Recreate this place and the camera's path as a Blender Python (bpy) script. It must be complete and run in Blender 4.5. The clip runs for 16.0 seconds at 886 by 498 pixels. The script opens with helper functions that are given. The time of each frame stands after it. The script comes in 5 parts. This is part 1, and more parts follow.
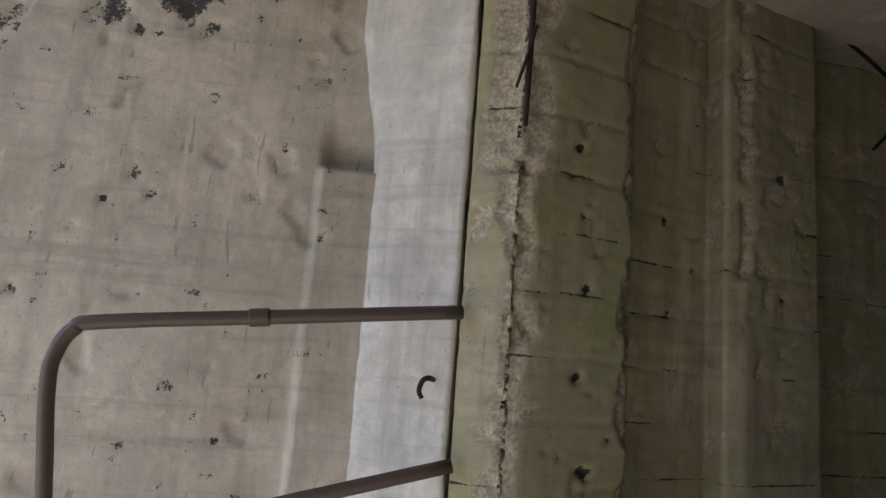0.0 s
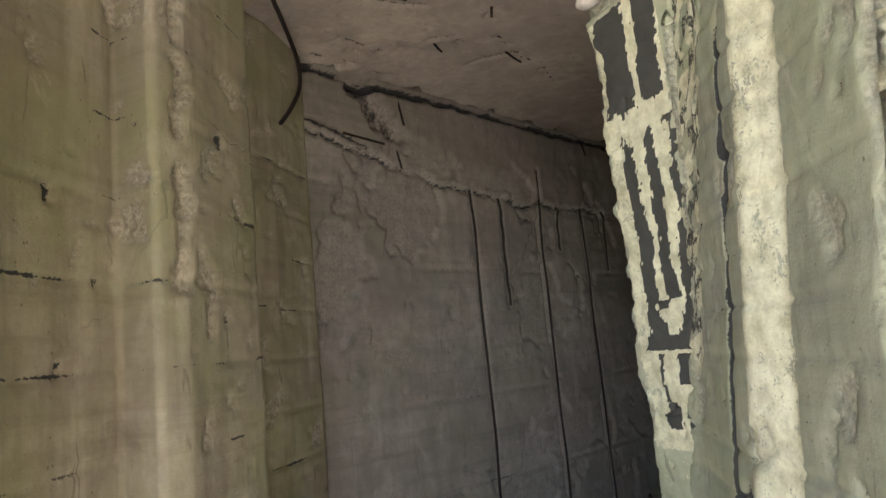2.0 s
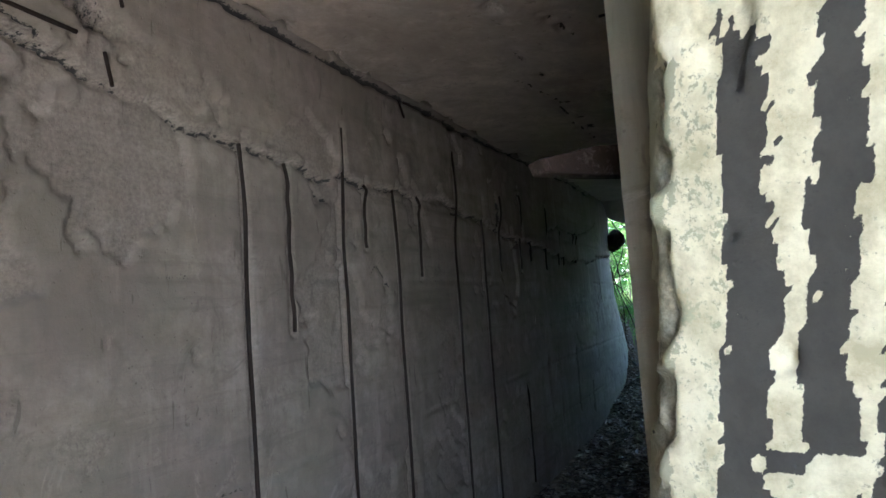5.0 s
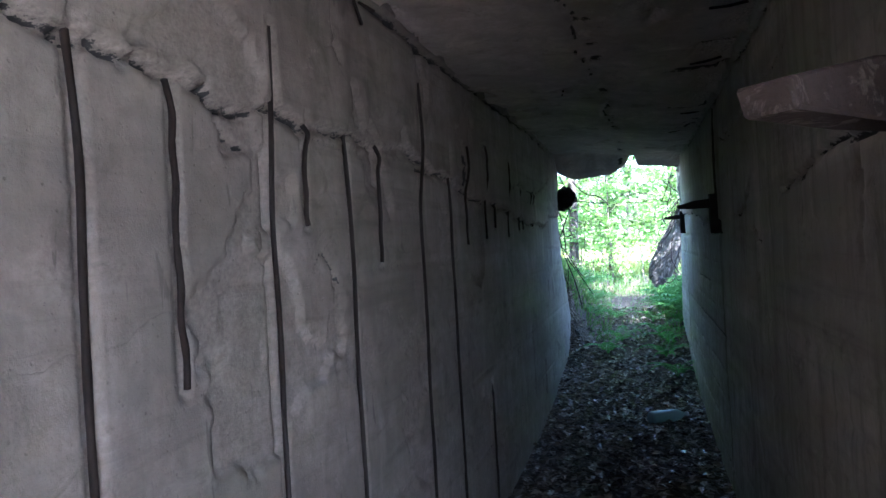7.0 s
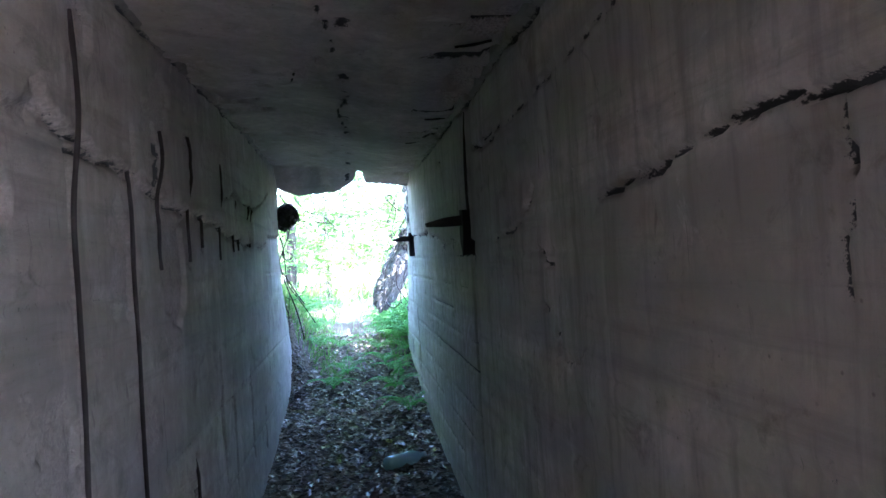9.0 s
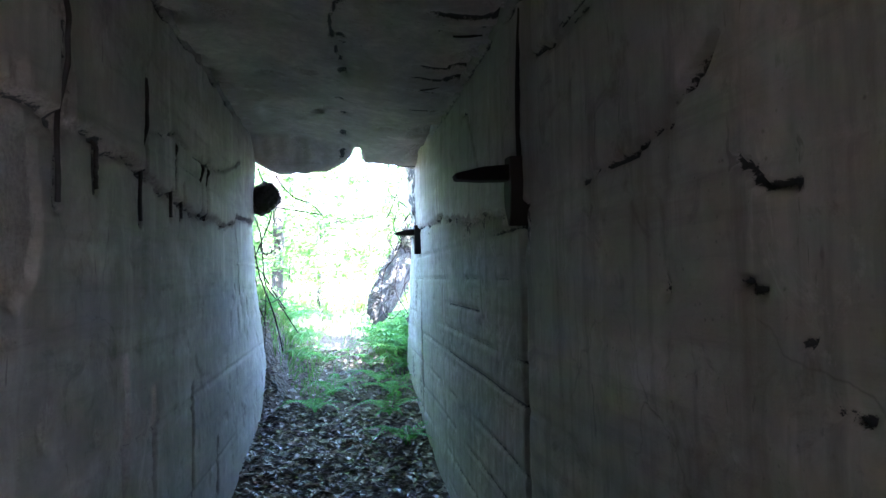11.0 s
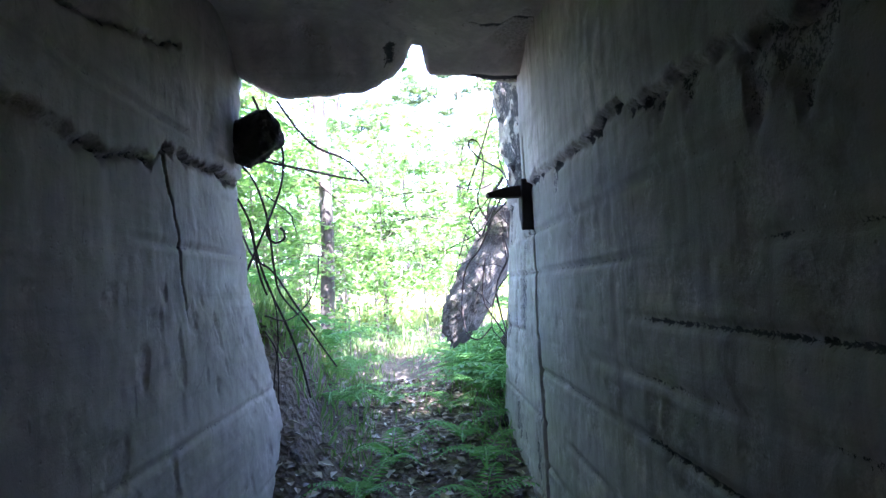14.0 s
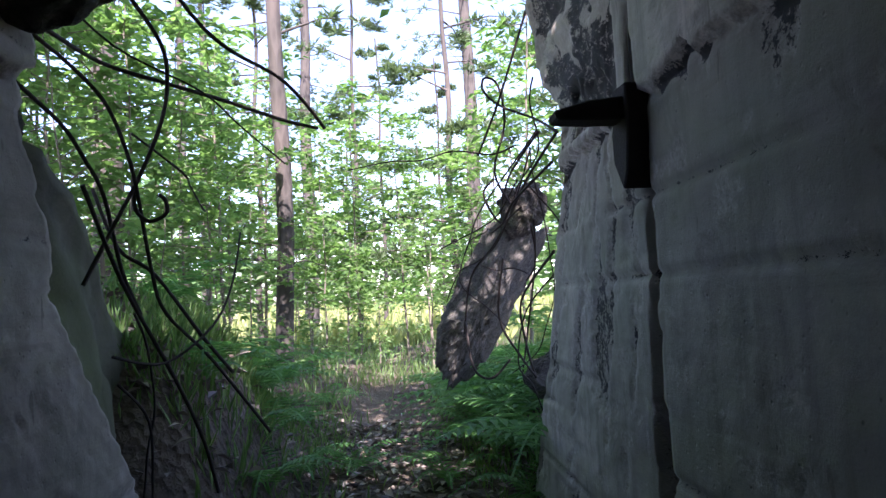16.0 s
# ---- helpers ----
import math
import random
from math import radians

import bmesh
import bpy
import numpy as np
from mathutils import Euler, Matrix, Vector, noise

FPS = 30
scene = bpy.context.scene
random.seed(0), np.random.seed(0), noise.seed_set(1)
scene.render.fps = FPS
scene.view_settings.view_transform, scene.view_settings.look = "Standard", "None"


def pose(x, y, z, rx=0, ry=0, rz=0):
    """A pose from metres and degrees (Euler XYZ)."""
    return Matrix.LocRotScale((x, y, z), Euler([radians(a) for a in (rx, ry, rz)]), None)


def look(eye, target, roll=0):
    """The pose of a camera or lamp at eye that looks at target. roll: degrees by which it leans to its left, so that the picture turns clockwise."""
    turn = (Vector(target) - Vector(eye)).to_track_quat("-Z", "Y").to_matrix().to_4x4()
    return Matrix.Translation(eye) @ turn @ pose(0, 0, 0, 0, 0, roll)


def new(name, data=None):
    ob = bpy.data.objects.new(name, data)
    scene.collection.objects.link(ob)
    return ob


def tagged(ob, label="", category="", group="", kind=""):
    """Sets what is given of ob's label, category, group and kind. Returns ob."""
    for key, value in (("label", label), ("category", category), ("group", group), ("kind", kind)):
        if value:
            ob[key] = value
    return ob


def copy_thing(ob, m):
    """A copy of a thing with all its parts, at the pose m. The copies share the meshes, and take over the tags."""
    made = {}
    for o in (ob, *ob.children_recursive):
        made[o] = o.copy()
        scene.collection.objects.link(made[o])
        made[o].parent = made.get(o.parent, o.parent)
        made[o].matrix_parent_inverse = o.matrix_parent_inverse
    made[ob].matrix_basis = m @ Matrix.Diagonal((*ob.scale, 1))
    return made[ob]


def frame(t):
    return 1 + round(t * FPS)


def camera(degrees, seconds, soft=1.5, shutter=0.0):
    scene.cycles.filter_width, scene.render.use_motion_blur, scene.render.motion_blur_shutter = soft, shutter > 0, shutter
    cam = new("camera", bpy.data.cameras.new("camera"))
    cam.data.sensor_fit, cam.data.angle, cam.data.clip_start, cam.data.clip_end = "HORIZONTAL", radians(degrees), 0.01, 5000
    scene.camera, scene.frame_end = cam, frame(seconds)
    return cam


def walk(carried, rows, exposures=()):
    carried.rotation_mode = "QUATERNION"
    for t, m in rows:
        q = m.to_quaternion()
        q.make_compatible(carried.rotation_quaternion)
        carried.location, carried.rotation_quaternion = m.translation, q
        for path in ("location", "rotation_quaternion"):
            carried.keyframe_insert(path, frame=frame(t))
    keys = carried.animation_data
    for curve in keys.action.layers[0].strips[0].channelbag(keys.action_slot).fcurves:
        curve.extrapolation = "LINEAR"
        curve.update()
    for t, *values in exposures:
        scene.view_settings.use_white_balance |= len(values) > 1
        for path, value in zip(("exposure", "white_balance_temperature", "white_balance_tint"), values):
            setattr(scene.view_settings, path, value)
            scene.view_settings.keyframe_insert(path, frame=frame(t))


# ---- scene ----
cam = camera(66.02, 16.0)
# seconds, eye x y z, turn about x y z in degrees
PATH = [
    (0, -0.091, -0.090, 0.895, 99.83, -4.51, 9.20),
    (0.5, -0.075, 0.257, 0.977, 99.96, -3.24, 1.05),
    (1, -0.169, 0.554, 1.023, 100.66, 0.65, -16.63),
    (1.5, -0.164, 0.835, 1.073, 100.21, 4.11, -32.16),
    (2, -0.118, 1.042, 1.116, 98.48, 5.33, -45.25),
    (2.5, -0.140, 1.201, 1.155, 98.47, 7.62, -55.85),
    (3, -0.134, 1.272, 1.169, 98.19, 7.16, -59.39),
    (3.5, -0.065, 1.346, 1.180, 97.66, 5.89, -62.34),
    (4, 0.165, 1.517, 1.191, 97.15, 4.89, -61.11),
    (4.2, 0.330, 1.602, 1.228, 96.96, 4.52, -63.28),
    (6.3, 1.467, 2.473, 1.540, 93.47, 3.70, -68.26),
    (6.5, 1.561, 2.509, 1.559, 92.93, 3.68, -69.62),
    (7, 1.760, 2.596, 1.585, 89.98, 3.37, -73.76),
    (7.5, 1.976, 2.729, 1.621, 90.16, 3.64, -81.67),
    (8, 2.159, 2.787, 1.585, 90.26, 3.96, -86.76),
    (8.5, 2.366, 2.783, 1.601, 90.00, 4.91, -96.40),
    (11, 3.885, 2.748, 1.418, 92.20, 1.38, -98.01),
    (11.5, 4.238, 2.769, 1.386, 93.07, 0.81, -95.01),
    (12, 4.669, 2.715, 1.378, 92.93, 1.31, -91.98),
    (12.5, 5.050, 2.720, 1.359, 92.61, 1.35, -92.86),
    (13, 5.447, 2.757, 1.377, 92.74, 1.67, -94.79),
    (13.5, 5.985, 2.670, 1.340, 93.23, 2.45, -93.51),
    (14, 6.355, 2.675, 1.342, 93.35, 2.96, -91.82),
    (14.5, 6.750, 2.720, 1.354, 93.85, 2.70, -92.78),
    (15, 7.200, 2.702, 1.358, 93.58, 4.20, -93.08),
    (15.5, 7.580, 2.695, 1.340, 93.95, 3.70, -92.28),
    (16, 8.000, 2.720, 1.362, 94.25, 2.70, -93.75),
]
# end of path
EXPOSURES = [
    (0, 1.45, 6000, 10), (1.0, 1.6, 6000, 10), (1.5, 2.6, 6200, 10), (2.0, 3.2, 6300, 10), (3.0, 3.7, 5950, 11), (4.2, 3.65, 5750, 11), (6.3, 4.15, 5250, 18),
    (7.5, 4.45, 5150, 24), (8.5, 5.3, 5100, 26), (11, 5.6, 5350, 24), (13, 5.15, 5500, 30), (14.5, 3.85, 5700, 37), (16, 2.4, 6100, 35),
]
walk(cam, [(t, pose(*p)) for t, *p in PATH], EXPOSURES)

# ---- world and sun ----
SUN_EL, SUN_AZ = 50, 181      # degrees; azimuth: the bearing the light comes from, from +x towards +y
world = bpy.data.worlds.new("sky")
scene.world = world
world.use_nodes = True
wn = world.node_tree.nodes
sky = wn.new("ShaderNodeTexSky")
sky.sky_type, sky.sun_disc = "NISHITA", False
sky.sun_elevation = radians(SUN_EL)
sky.sun_rotation = radians(90 - SUN_AZ)
wn["Background"].inputs["Strength"].default_value = 0.14
world.node_tree.links.new(sky.outputs[0], wn["Background"].inputs["Color"])
sun = new("sun", bpy.data.lights.new("sun", "SUN"))
sun.data.energy, sun.data.angle, sun.data.color = 5.0, radians(0.53), (1, 0.94, 0.84)
sun_from = Vector((math.cos(radians(SUN_EL)) * math.cos(radians(SUN_AZ)), math.cos(radians(SUN_EL)) * math.sin(radians(SUN_AZ)), math.sin(radians(SUN_EL))))
sun.matrix_world = look(sun_from * 30, (0, 0, 0))


# ---- materials ----
class Nodes:
    """A small helper to write node trees in lines."""

    def __init__(self, name, rough=0.9, metal=0.0):
        self.m = bpy.data.materials.new(name)
        self.m.use_nodes = True
        self.t = self.m.node_tree
        self.b = self.t.nodes["Principled BSDF"]
        self.b.inputs["Roughness"].default_value = rough
        self.b.inputs["Metallic"].default_value = metal
        self.co = self.t.nodes.new("ShaderNodeTexCoord").outputs["Object"]

    def put(self, socket, value):
        if isinstance(value, bpy.types.NodeSocket):
            self.t.links.new(value, socket)
        else:
            socket.default_value = value

    def scaled(self, v):
        n = self.t.nodes.new("ShaderNodeMapping")
        self.put(n.inputs["Vector"], self.co)
        n.inputs["Scale"].default_value = v
        return n.outputs[0]

    def noise(self, scale, detail=6, rough=0.6, vec=None, distort=0.0):
        n = self.t.nodes.new("ShaderNodeTexNoise")
        self.put(n.inputs["Vector"], vec or self.co)
        n.inputs["Scale"].default_value, n.inputs["Detail"].default_value = scale, detail
        n.inputs["Roughness"].default_value, n.inputs["Distortion"].default_value = rough, distort
        return n.outputs["Fac"]

    def voronoi(self, scale, feature="F1", vec=None):
        n = self.t.nodes.new("ShaderNodeTexVoronoi")
        n.feature = feature
        self.put(n.inputs["Vector"], vec or self.co)
        n.inputs["Scale"].default_value = scale
        return n.outputs["Distance"]

    def ramp(self, fac, *stops):
        n = self.t.nodes.new("ShaderNodeValToRGB")
        self.put(n.inputs[0], fac)
        e = n.color_ramp.elements
        while len(e) < len(stops):
            e.new(0.5)
        for k, (p, c) in zip(e, stops):
            k.position = p
            k.color = (c, c, c, 1) if isinstance(c, (int, float)) else (*c, 1)
        return n.outputs[0]

    def mix(self, fac, a, b, mode="MIX"):
        n = self.t.nodes.new("ShaderNodeMix")
        n.data_type, n.blend_type = "RGBA", mode
        self.put(n.inputs[0], fac)
        for s, v in ((n.inputs[6], a), (n.inputs[7], b)):
            self.put(s, (*v, 1) if isinstance(v, tuple) else v)
        return n.outputs[2]

    def math(self, op, a, b=0.0):
        n = self.t.nodes.new("ShaderNodeMath")
        n.operation = op
        self.put(n.inputs[0], a)
        self.put(n.inputs[1], b)
        return n.outputs[0]

    def attribute(self, name):
        n = self.t.nodes.new("ShaderNodeAttribute")
        n.attribute_name = name
        return n.outputs["Fac"]

    def random(self):
        return self.t.nodes.new("ShaderNodeObjectInfo").outputs["Random"]

    def island(self):
        return self.t.nodes.new("ShaderNodeNewGeometry").outputs["Random Per Island"]

    def done(self, colour, height=None, strength=0.3, distance=0.01, rough=None):
        self.put(self.b.inputs["Base Color"], (*colour, 1) if isinstance(colour, tuple) else colour)
        if height is not None:
            n = self.t.nodes.new("ShaderNodeBump")
            n.inputs["Strength"].default_value, n.inputs["Distance"].default_value = strength, distance
            self.put(n.inputs["Height"], height)
            self.t.links.new(n.outputs[0], self.b.inputs["Normal"])
        if rough is not None:
            self.put(self.b.inputs["Roughness"], rough)
        return self.m


def concrete(name, pale, dark, green=0.0, stain=0.5, board=0.0, streaks=0.3, moss=(0.20, 0.24, 0.12), cracks=0.3):
    """Old cast concrete: cloudy tone, grain, run-off streaks, pits, algae; board: tone that changes from form board to board."""
    n = Nodes(name, 0.92)
    cloud = n.noise(1.3, 8, 0.62, distort=0.4)
    fine = n.noise(28, 6, 0.7)
    grain = n.noise(160, 3, 0.7)
    c = n.mix(n.ramp(cloud, (0.38, 0.0), (0.62, 1.0)), tuple(0.85 * v for v in dark), pale)
    patch = n.noise(7.5, 8, 0.7, distort=0.5)
    c = n.mix(n.ramp(patch, (0.40, 0.55), (0.60, 0.0)), c, tuple(0.72 * v for v in dark))
    c = n.mix(n.ramp(fine, (0.3, 0.35), (0.7, 0.0)), c, tuple(0.55 * v for v in dark))
    if board:
        step = n.noise(1.0, 0, 0, vec=n.scaled((0.25, 0.25, 5.2)))
        c = n.mix(n.math("MULTIPLY", n.ramp(step, (0.40, 0.0), (0.60, 1.0)), board), c, tuple(0.72 * v for v in dark))
    run = n.noise(3.0, 6, 0.65, vec=n.scaled((4.5, 4.5, 0.35)))
    c = n.mix(n.math("MULTIPLY", n.ramp(run, (0.48, 0.0), (0.66, 1.0)), streaks * 1.5), c, tuple(0.42 * v for v in dark))
    level = n.noise(2.4, 6, 0.7, vec=n.scaled((0.35, 0.35, 6.0)))
    c = n.mix(n.math("MULTIPLY", n.ramp(level, (0.52, 0.0), (0.66, 1.0)), 0.45), c, tuple(0.5 * v for v in dark))
    pale_run = n.noise(2.2, 5, 0.6, vec=n.scaled((3.1, 3.1, 0.5)))
    c = n.mix(n.math("MULTIPLY", n.ramp(pale_run, (0.58, 0.0), (0.75, 1.0)), 0.35), c, tuple(min(0.85, 1.25 * v) for v in pale))
    blot = n.noise(4.5, 9, 0.72, distort=0.8)
    c = n.mix(n.math("MULTIPLY", n.ramp(blot, (0.56, 0.0), (0.66, 1.0)), stain), c, tuple(0.4 * v for v in dark))
    if green:
        alga = n.noise(2.1, 7, 0.65)
        c = n.mix(n.math("MULTIPLY", n.ramp(alga, (0.38, 0.0), (0.62, 1.0)), green), c, moss)
    pits = n.voronoi(38)
    pit = n.ramp(pits, (0.05, 0.0), (0.16, 1.0))
    pocked = n.ramp(n.noise(6.0, 4), (0.50, 0.0), (0.62, 1.0))
    c = n.mix(n.math("MULTIPLY", n.ramp(pit, (0.0, 0.6), (1.0, 0.0)), pocked), c, tuple(0.25 * v for v in dark))
    # pale salt bloom and hairline cracks
    salt = n.noise(2.7, 10, 0.75, distort=1.2)
    c = n.mix(n.math("MULTIPLY", n.ramp(salt, (0.60, 0.0), (0.72, 1.0)), 0.45), c, tuple(min(0.85, 1.35 * v) for v in pale))
    wild = n.t.nodes.new("ShaderNodeVectorMath")
    wild.operation = "ADD"
    n.put(wild.inputs[0], n.co)
    wob = n.t.nodes.new("ShaderNodeTexNoise")
    wob.inputs["Scale"].default_value, wob.inputs["Detail"].default_value = 2.2, 6
    n.put(wob.inputs["Vector"], n.co)
    big = n.t.nodes.new("ShaderNodeVectorMath")
    big.operation = "SCALE"
    big.inputs["Scale"].default_value = 0.5
    n.put(big.inputs[0], wob.outputs["Color"])
    n.put(wild.inputs[1], big.outputs[0])
    crack = n.ramp(n.voronoi(1.15, "DISTANCE_TO_EDGE", wild.outputs[0]), (0.0, 1.0), (0.0055, 0.0))
    crack = n.math("MULTIPLY", crack, n.ramp(n.noise(1.6, 3), (0.55, 0.0), (0.64, 1.0)))
    c = n.mix(n.math("MULTIPLY", crack, cracks), c, tuple(0.12 * v for v in dark))
    scratch = n.ramp(n.noise(5.0, 3, 0.5, vec=n.scaled((7, 7, 1.2)), distort=0.6), (0.68, 0.0), (0.72, 1.0))
    c = n.mix(n.math("MULTIPLY", scratch, 0.5), c, tuple(0.3 * v for v in dark))
    # freshly broken faces
    broke = n.attribute("broken")
    rub = n.noise(75, 7, 0.75)
    c = n.mix(n.math("MULTIPLY", broke, 0.85), c, n.mix(n.ramp(rub, (0.36, 0.0), (0.62, 1.0)), tuple(0.45 * v for v in dark), tuple(1.02 * v for v in pale)))
    # flaking white and black paint, where a wall carries it; black also shades gaps
    flake = n.math("ADD", n.math("MULTIPLY", n.math("SUBTRACT", n.noise(30, 7, 0.75), 0.5), 1.2), n.math("MULTIPLY", n.math("SUBTRACT", n.noise(150, 4, 0.7), 0.5), 0.9))
    white = n.ramp(n.math("ADD", n.attribute("white"), flake), (0.42, 0.0), (0.50, 1.0))
    c = n.mix(white, c, n.mix(n.ramp(n.noise(18, 7, 0.7), (0.36, 0.0), (0.60, 1.0)), (0.46, 0.44, 0.29), (0.74, 0.72, 0.54)))
    paint_and_shade = n.ramp(n.math("ADD", n.attribute("paint_and_shade"), flake), (0.43, 0.0), (0.51, 0.95))
    c = n.mix(paint_and_shade, c, (0.026, 0.027, 0.030))
    h = n.math("ADD", n.math("MULTIPLY", fine, 0.5), n.math("MULTIPLY", grain, 0.25))
    h = n.math("ADD", h, n.math("MULTIPLY", pit, 0.25))
    h = n.math("ADD", h, n.math("MULTIPLY", n.math("MULTIPLY", rub, broke), 0.9))
    h = n.math("SUBTRACT", h, n.math("MULTIPLY", crack, cracks))
    return n.done(c, h, 0.6, 0.007)


# uneven light on the passage walls is put into colour: left darker, right paler
CONC_LEFT_DIM = concrete("dim_hall_concrete", (0.43, 0.378, 0.338), (0.275, 0.24, 0.213), green=0.12, stain=0.55, board=0.5, streaks=0.16)
CONC_RIGHT_LIT = concrete("lit_shuttered_concrete", (0.64, 0.575, 0.505), (0.46, 0.41, 0.355), green=0.32, stain=0.75, board=0.9, streaks=0.45, moss=(0.26, 0.30, 0.18))
CONC_CEIL = concrete("ceiling_concrete", (0.66, 0.58, 0.505), (0.50, 0.43, 0.37), green=0.0, stain=0.4, streaks=0.0)
CONC_PIER = concrete("mossy_concrete", (0.54, 0.475, 0.375), (0.38, 0.325, 0.245), green=0.5, stain=0.4, board=0.35, moss=(0.29, 0.30, 0.13))
CONC_JAMB = concrete("greenish_concrete", (0.56, 0.54, 0.42), (0.43, 0.43, 0.33), green=0.45, stain=0.42, board=0.5, streaks=0.3, moss=(0.43, 0.48, 0.29), cracks=0.3)
CONC_CREAM = concrete("cream_concrete", (0.66, 0.59, 0.51), (0.52, 0.46, 0.39), green=0.10, stain=0.30, streaks=0.2, cracks=0.0)
# hanging block: base colour pulled dark to stand in for the shade around it
CONC_BLOCK_SHADED = concrete("shaded_weathered_block", (0.10, 0.092, 0.082), (0.034, 0.031, 0.028), green=0.12, stain=0.6, streaks=0.1, cracks=0.6)
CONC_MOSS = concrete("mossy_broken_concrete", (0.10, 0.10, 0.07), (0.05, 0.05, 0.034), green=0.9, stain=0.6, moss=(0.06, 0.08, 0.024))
PLASTER = concrete("white_plaster", (0.80, 0.765, 0.72), (0.64, 0.61, 0.57), stain=0.16, streaks=0.30, cracks=0.0)


def rubble_material():
    """Coarse broken concrete: pale stones in dark crumbling mortar, with moss."""
    n = Nodes("broken_concrete", 0.95)
    stones = n.voronoi(16)
    crumb = n.noise(9, 9, 0.75, distort=0.8)
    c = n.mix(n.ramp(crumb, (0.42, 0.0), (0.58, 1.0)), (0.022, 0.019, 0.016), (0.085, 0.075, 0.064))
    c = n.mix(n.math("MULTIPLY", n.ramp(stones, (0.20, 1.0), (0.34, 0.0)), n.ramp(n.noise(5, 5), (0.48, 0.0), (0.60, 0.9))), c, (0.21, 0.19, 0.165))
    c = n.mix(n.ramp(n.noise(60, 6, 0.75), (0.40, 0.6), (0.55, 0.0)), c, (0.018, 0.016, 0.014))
    c = n.mix(n.ramp(n.noise(3.5, 7, 0.7), (0.52, 0.0), (0.66, 0.6)), c, (0.045, 0.055, 0.022))
    h = n.math("ADD", n.math("MULTIPLY", crumb, 1.2), n.math("MULTIPLY", n.ramp(stones, (0.15, 1.0), (0.4, 0.0)), 0.5))
    h = n.math("ADD", h, n.math("MULTIPLY", n.noise(70, 5, 0.7), 0.3))
    return n.done(c, h, 1.0, 0.035)


RUBBLE = rubble_material()


def rust_material():
    n = Nodes("rusty_steel", 0.85, 0.15)
    # rust pulled near black: shadow in the bars' grooves is put into the colour
    c = n.mix(n.noise(40, 6, 0.7), (0.010, 0.007, 0.006), (0.032, 0.019, 0.014))
    c = n.mix(n.ramp(n.noise(9, 4), (0.45, 0.0), (0.65, 0.6)), c, (0.02, 0.017, 0.016))
    return n.done(c, n.noise(140, 4), 0.5, 0.003)


RUST = rust_material()


def scale_rust_material():
    """Thick scaling rust with pale dusty flakes."""
    n = Nodes("scaling_rust", 0.9)
    c = n.mix(n.noise(30, 7, 0.7), (0.035, 0.024, 0.02), (0.12, 0.085, 0.07))
    c = n.mix(n.ramp(n.noise(22, 6, 0.75, distort=0.6), (0.54, 0.0), (0.64, 0.8)), c, (0.26, 0.21, 0.18))
    return n.done(c, n.noise(45, 6, 0.7), 0.9, 0.008)


SCALE_RUST = scale_rust_material()


def soil_material():
    n = Nodes("leaf_litter_soil", 0.95)
    c = n.mix(n.noise(3, 6), (0.045, 0.034, 0.026), (0.11, 0.082, 0.06))
    c = n.mix(n.ramp(n.voronoi(22), (0.2, 0.55), (0.6, 0.0)), c, (0.03, 0.022, 0.016))
    sand = n.ramp(n.noise(1.1, 5), (0.48, 0.0), (0.66, 0.5))
    c = n.mix(sand, c, (0.24, 0.19, 0.14))
    return n.done(c, n.math("ADD", n.noise(30, 6), n.voronoi(25)), 0.9, 0.03)


SOIL = soil_material()


# ---- building helpers ----
def part(name, bm, material, parent=None, label=""):
    me = bpy.data.meshes.new(name)
    bm.to_mesh(me)
    bm.free()
    return finish(name, me, material, parent, label)


def finish(name, me, material, parent=None, label=""):
    me.materials.append(material)
    ob = new(name, me)
    if parent is not None:
        ob.parent = parent
    if label:
        ob["label"] = label
    return ob


def mesh(name, verts, faces, smooth=True):
    me = bpy.data.meshes.new(name)
    me.from_pydata([tuple(v) for v in verts], [], faces)
    me.update()
    if smooth:
        me.shade_smooth()
    return me


def base(name, x, y, z):
    ob = new(name)
    ob.location = (x, y, z)
    return ob


def fbm(p, scale, octaves=4, seed=0.0):
    return noise.fractal(Vector((p[0] * scale + seed, p[1] * scale - seed, p[2] * scale + 2 * seed)), 0.9, 2.1, octaves)


def lerp_line(pts, x):
    """The height of a polyline at x."""
    if x <= pts[0][0]:
        return pts[0][1]
    for (xa, ya), (xb, yb) in zip(pts, pts[1:]):
        if x <= xb:
            return ya + (yb - ya) * (x - xa) / (xb - xa)
    return pts[-1][1]


def smooth(a, b, x):
    k = min(1.0, max(0.0, (x - a) / (b - a)))
    return k * k * (3 - 2 * k)


